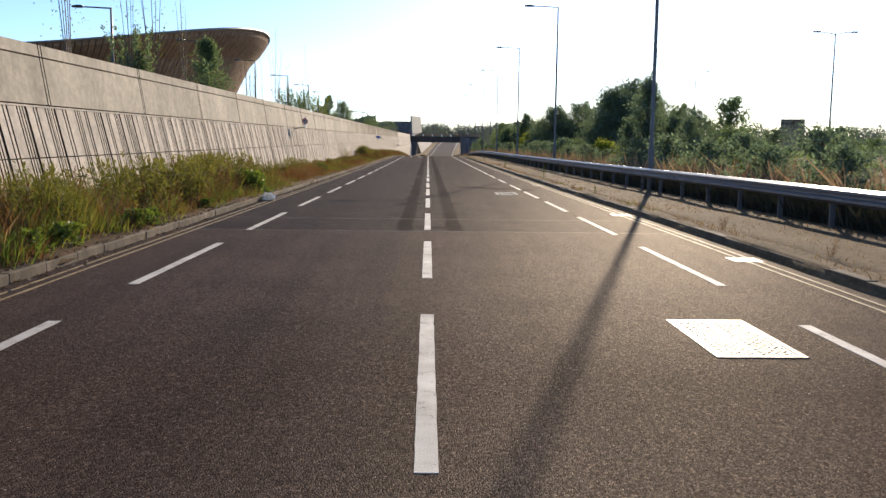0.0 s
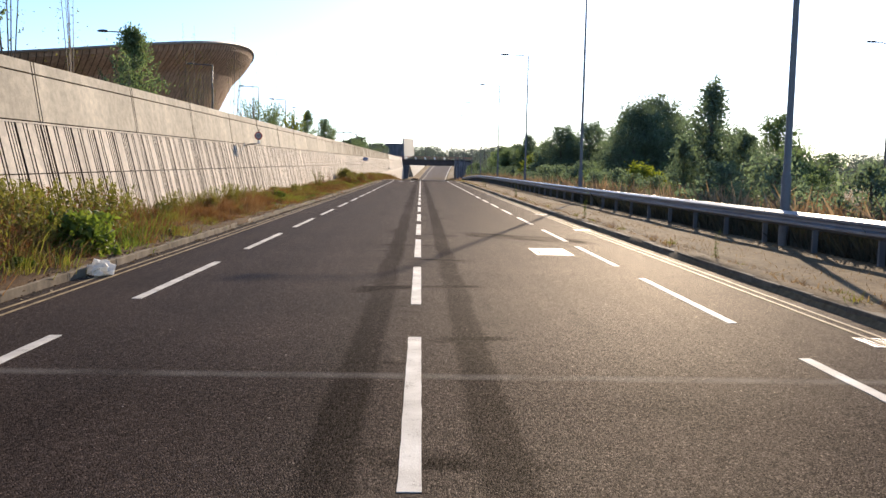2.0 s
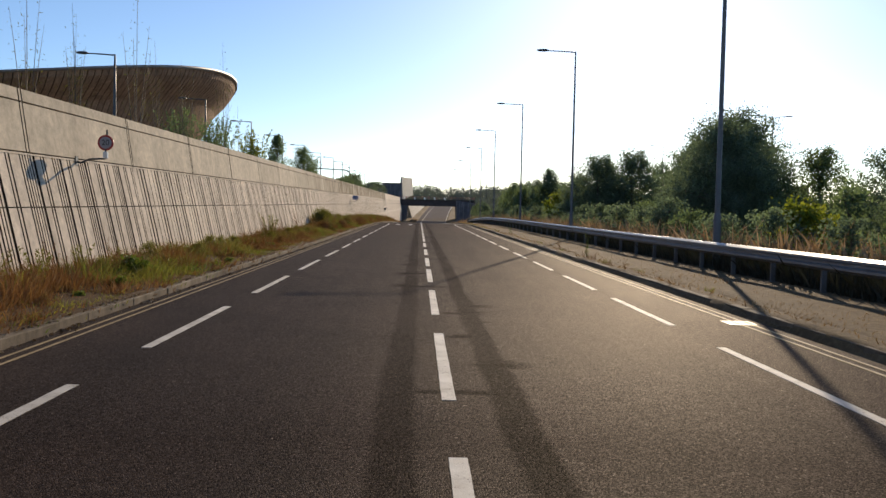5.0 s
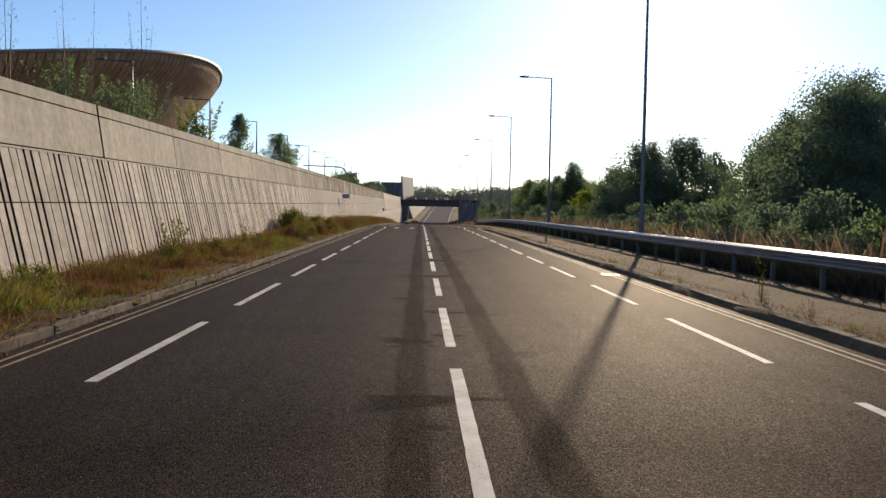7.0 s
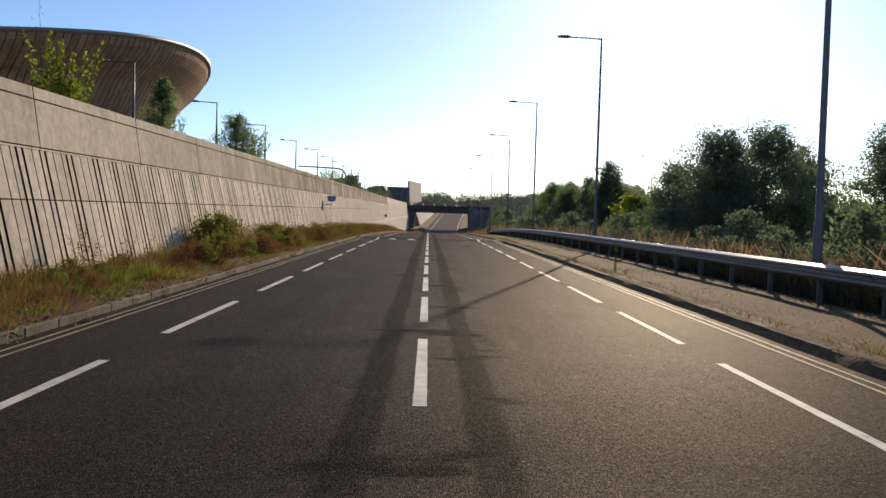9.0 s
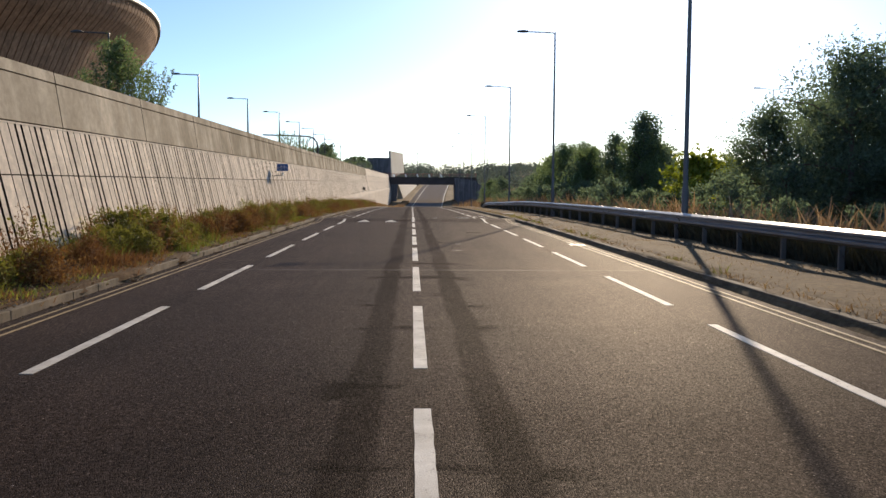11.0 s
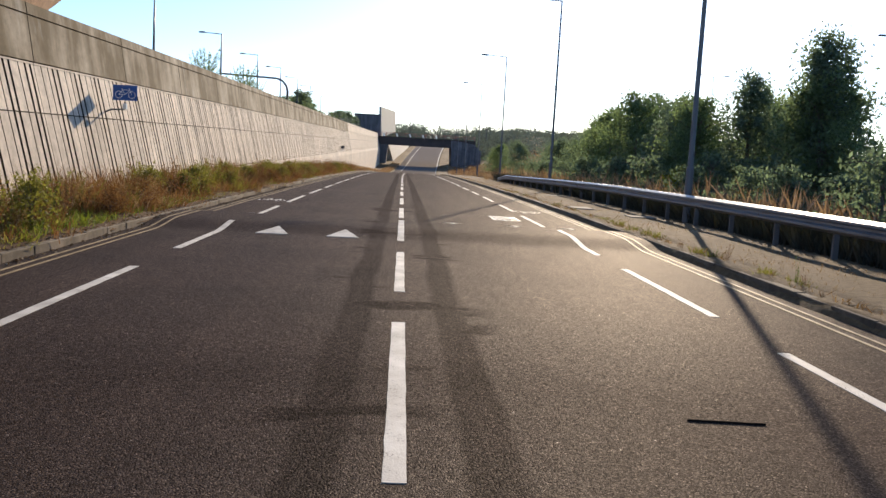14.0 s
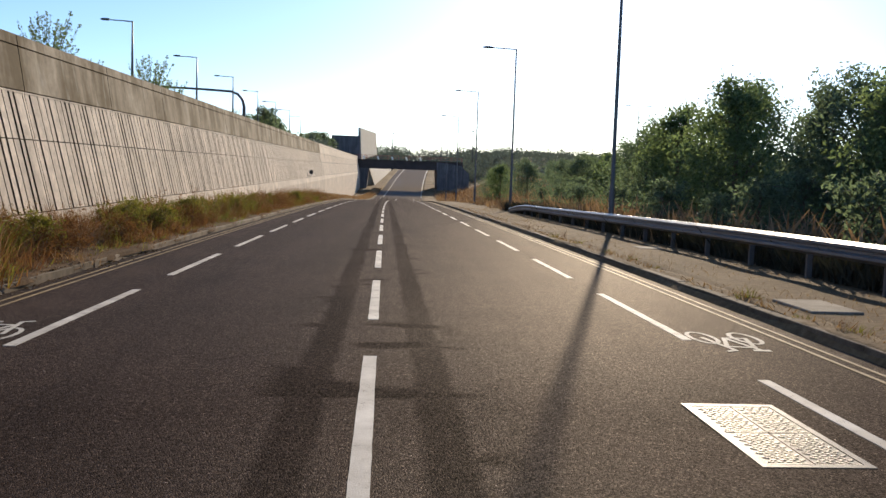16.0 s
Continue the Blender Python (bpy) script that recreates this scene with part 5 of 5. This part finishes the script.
    mk("verge_grass", blades("verge_grass", rng, 16000, strip_place(4.98, 7.4, 8, 190, 1.2, 0.4), lambda b: 0.03 + 0.04 * rng.random(len(b)), STRAW, 0.6, 0.006), "short dry grass on the verge before the barrier", "grass")
    mk("bank_grass", blades("bank_grass", rng, 30000, strip_place(9.0, 15, 8, 330, 1.0), lambda b: 0.5 + 0.45 * rng.random(len(b)), RUSSET, 0.35, 0.016), "rough brown grass and weeds behind the barrier", "grass")
    mk("barrier_weeds", blades("barrier_weeds", rng, 60000, strip_place(7.68, 8.6, 8, 186, 1.05), lambda b: 0.42 + 0.28 * rng.random(len(b)), RANK, 0.30, 0.020), "dark weeds crowding behind the crash barrier, shade put into their leaf colour", "weeds")
    mk("brown_weeds", blades("brown_weeds", rng, 26000, strip_place(8.4, 11.5, 8, 190, 1.05, 0.6), lambda b: 0.75 + 0.6 * rng.random(len(b)), HAY, 0.4, 0.010), "tall pinkish-brown dead weeds behind the crash barrier", "weeds")
    mk("bank_straw", blades("bank_straw", rng, 22000, strip_place(7.6, 22, 150, 340, 1.0), lambda b: 0.5 + 0.3 * rng.random(len(b)), HAY, 0.35, 0.03), "dry pale grass on the bank towards the bridge", "grass")
    mk("gutter_weeds", blades("gutter_weeds", rng, 7000, strip_place(4.80, 5.15, 12, 190, 1.2, 1.2), lambda b: 0.05 + 0.09 * rng.random(len(b)), STRAW, 0.8, 0.010), "small dry weeds along the back of the kerb", "weeds")
    mk("green_patch", blades("green_patch", rng, 7000, strip_place(-6.9, -5.0, 124, 133.5, 1.0, 0.2), lambda b: 0.10 + 0.12 * rng.random(len(b)), LEAF_FRESH, 0.5, 0.009), "patch of fresh green grass by the kerb", "grass")
    mk("kerb_tufts", tufts("kerb_tufts", rng, [(xc(y) + rng.uniform(5.0, 5.25), y, ground_z(5.1, y), rng.uniform(0.08, 0.24), 0.12) for y in np.concatenate([rng.uniform(30, 160, 46), rng.uniform(124, 142, 26)])], 40, LEAF_WEED, 0.006), "small green weed tufts along the back of the kerb", "weeds")
    mk("kerb_weeds", blades("kerb_weeds", rng, 6000, strip_place(-5.10, -4.78, 12, 200, 1.2, 1.2), lambda b: 0.06 + 0.1 * rng.random(len(b)), LEAF_WEED, 0.7, 0.012), "small weeds growing in the joint behind the kerb", "weeds")
    # leafy weeds
    weed = sprig_data(31, 1.05, 0.5, 15, 26, 0.034, LEAF_WEED, LEAF_WEED, 0.0045, 0.15)
    dock = tree_data(32, 0.45, 0.5, 0.05, 20, 26, 0.055, LEAF_DOCK, spread=0.42)
    brown = sprig_data(33, 1.0, 0.42, 13, 22, 0.023, RUSSET, RUSSET, 0.0035, 0.35)
    pale = sprig_data(34, 1.0, 0.38, 13, 22, 0.022, STRAW, STRAW, 0.0035, 0.35)
    rnd = random.Random(8)
    R = lambda a, b: rnd.uniform(a, b)
    V = lambda u, y, k: (u + xc(y), y, ground_z(u, y), k, R(0, 360))
    planting("weed_clump", weed, "tall leafy yellow-green weeds against the ribbed wall", "weeds", "weeds by the wall", [V(R(-7.0, -5.4), R(14, 40), R(0.75, 1.3)) for _ in range(75)] + [V(R(-7.0, -6.3), R(42, 62), R(0.5, 0.9)) for _ in range(22)] + [V(R(-7.0, -6.3), R(62, 100), R(0.3, 0.6)) for _ in range(14)] + [V(R(-6.9, -5.5), R(95, 200), R(0.5, 1.0)) for _ in range(80)] + [V(R(-6.9, -5.5), R(36.5, 43), R(0.9, 1.25)) for _ in range(24)] + [V(-6.4, 79.6, 1.2), V(-6.4, 100.4, 1.35), V(-6.6, 101.2, 1.2), V(-6.5, 99.8, 1.3), V(-6.7, 100.5, 1.35), V(-6.3, 100.8, 1.1), V(-6.6, 100.1, 1.25)])
    planting("green_weed", dock, "low broad-leaved green weed beside the kerb", "weeds", "green weeds", [V(-5.0, 28.2, 0.8), V(-5.0, 29.0, 0.7), V(-5.1, 25.6, 0.8), V(-5.1, 24.6, 0.8), V(-5.35, 38.7, 1.45), V(-5.5, 39.6, 1.4), V(-5.2, 39.3, 1.0), V(-6.0, 61.5, 0.9), V(-6.2, 142, 0.9)] + [V(R(-5.8, -5.0), R(20, 150), R(0.3, 0.6)) for _ in range(26)])
    planting("dry_weed", brown, "dry brown seed-headed weed by the wall", "weeds", "dry weeds", [V(R(-6.9, -5.2), R(18, 44), R(0.5, 1.0)) for _ in range(50)] + [V(R(-7.0, -6.2), R(44, 64), R(0.4, 0.85)) for _ in range(22)] + [V(R(-7.0, -5.6), R(64, 104), R(0.25, 0.5)) for _ in range(26)] + [V(R(-6.8, -5.6), R(37, 43.5), R(0.8, 1.2)) for _ in range(22)] + [V(-6.5, 79.0, 1.05), V(-6.3, 80.2, 0.95), V(-6.5, 83.2, 0.9)] + [V(R(-6.9, -5.2), R(90, 205), R(0.6, 1.2)) for _ in range(160)])
    planting("pale_weed", pale, "tall dry straw-coloured weed gone to seed by the wall", "weeds", "pale weeds", [V(R(-6.9, -5.3), R(16, 44), R(0.5, 0.9)) for _ in range(20)] + [V(R(-6.9, -5.6), R(44, 108), R(0.2, 0.5)) for _ in range(22)] + [V(R(-6.9, -5.4), R(108, 205), R(0.5, 1.1)) for _ in range(95)])
    mound = tree_data(36, 0.75, 0.55, 0.04, 46, 34, 0.030, LEAF_WEED, spread=0.42)
    rust = tree_data(37, 0.65, 0.55, 0.04, 46, 34, 0.026, AMBER, spread=0.42)
    planting("weed_mound", mound, "dense bushy olive weeds heaped against the ribbed wall", "weeds", "bushy weeds by the wall", [V(R(-6.8, -5.5), y, R(0.6, 1.15)) for y in (R(94, 190) for _ in range(64))] + [V(R(-6.7, -5.4), R(106, 117), R(0.7, 1.2)) for _ in range(16)] + [V(-6.6, 100.1, 1.75), V(-6.6, 101.0, 1.5), V(-6.8, 99.4, 1.5)] + [V(R(-6.9, -6.1), R(38, 100), R(0.35, 0.7)) for _ in range(30)])
    planting("rusty_mound", rust, "dense red-brown dying weeds on the verge by the wall", "weeds", "red-brown weeds by the wall", [V(R(-6.7, -5.25), R(94, 190), R(0.5, 1.05)) for _ in range(56)] + [V(R(-6.2, -5.2), R(112, 120), R(0.7, 1.1)) for _ in range(14)] + [V(R(-6.7, -5.3), R(40, 100), R(0.3, 0.6)) for _ in range(50)])
    planting("verge_weed", brown, "thin dry weed standing in the verge by the kerb", "weeds", "verge weeds", [V(R(4.98, 5.4), R(25, 160), R(0.15, 0.4)) for _ in range(26)])
    planting("stalky_weed", sprig_data(35, 1.0, 0.16, 5, 26, 0.02, LEAF_DOCK, LEAF_WEED, 0.005, 0.2), "tall thin green weed standing in the verge", "weeds", "green stalks in the verge", [V(5.15, 52.4, 0.95), V(5.2, 72.6, 0.9), V(5.3, 97.5, 0.8), V(5.5, 98.6, 0.7), V(5.1, 40.2, 0.6), V(5.15, 124.5, 0.45)])
    litter = Shape()
    rings = []
    for i in range(9):
        a = -math.pi / 2 + math.pi * i / 8
        row = []
        for j in range(14):
            b = 2 * math.pi * j / 14
            d = Vector((math.cos(a) * math.cos(b), math.cos(a) * math.sin(b), math.sin(a)))
            row.append(d * (0.15 + 0.11 * noise.noise(d * 2.3) + 0.05 * noise.noise(d * 6.1)) + Vector((0.0, 0.0, 0.10)))
        rings.append(row)
    litter.sweep(rings, closed=True)
    thing("plastic_bag", litter.mesh("plastic_bag", BAG), "crumpled white plastic bag by the kerb", "litter", m=pose(*at(-4.52, 37.6, -0.01)) @ Matrix.Diagonal((1.3, 1.0, 0.85, 1)))


build_kerbs()
build_road_details()
build_barrier()
build_lamps()
build_signs()
build_velodrome()
build_bridge()
build_trees()
build_far_woods()
build_verge_plants()
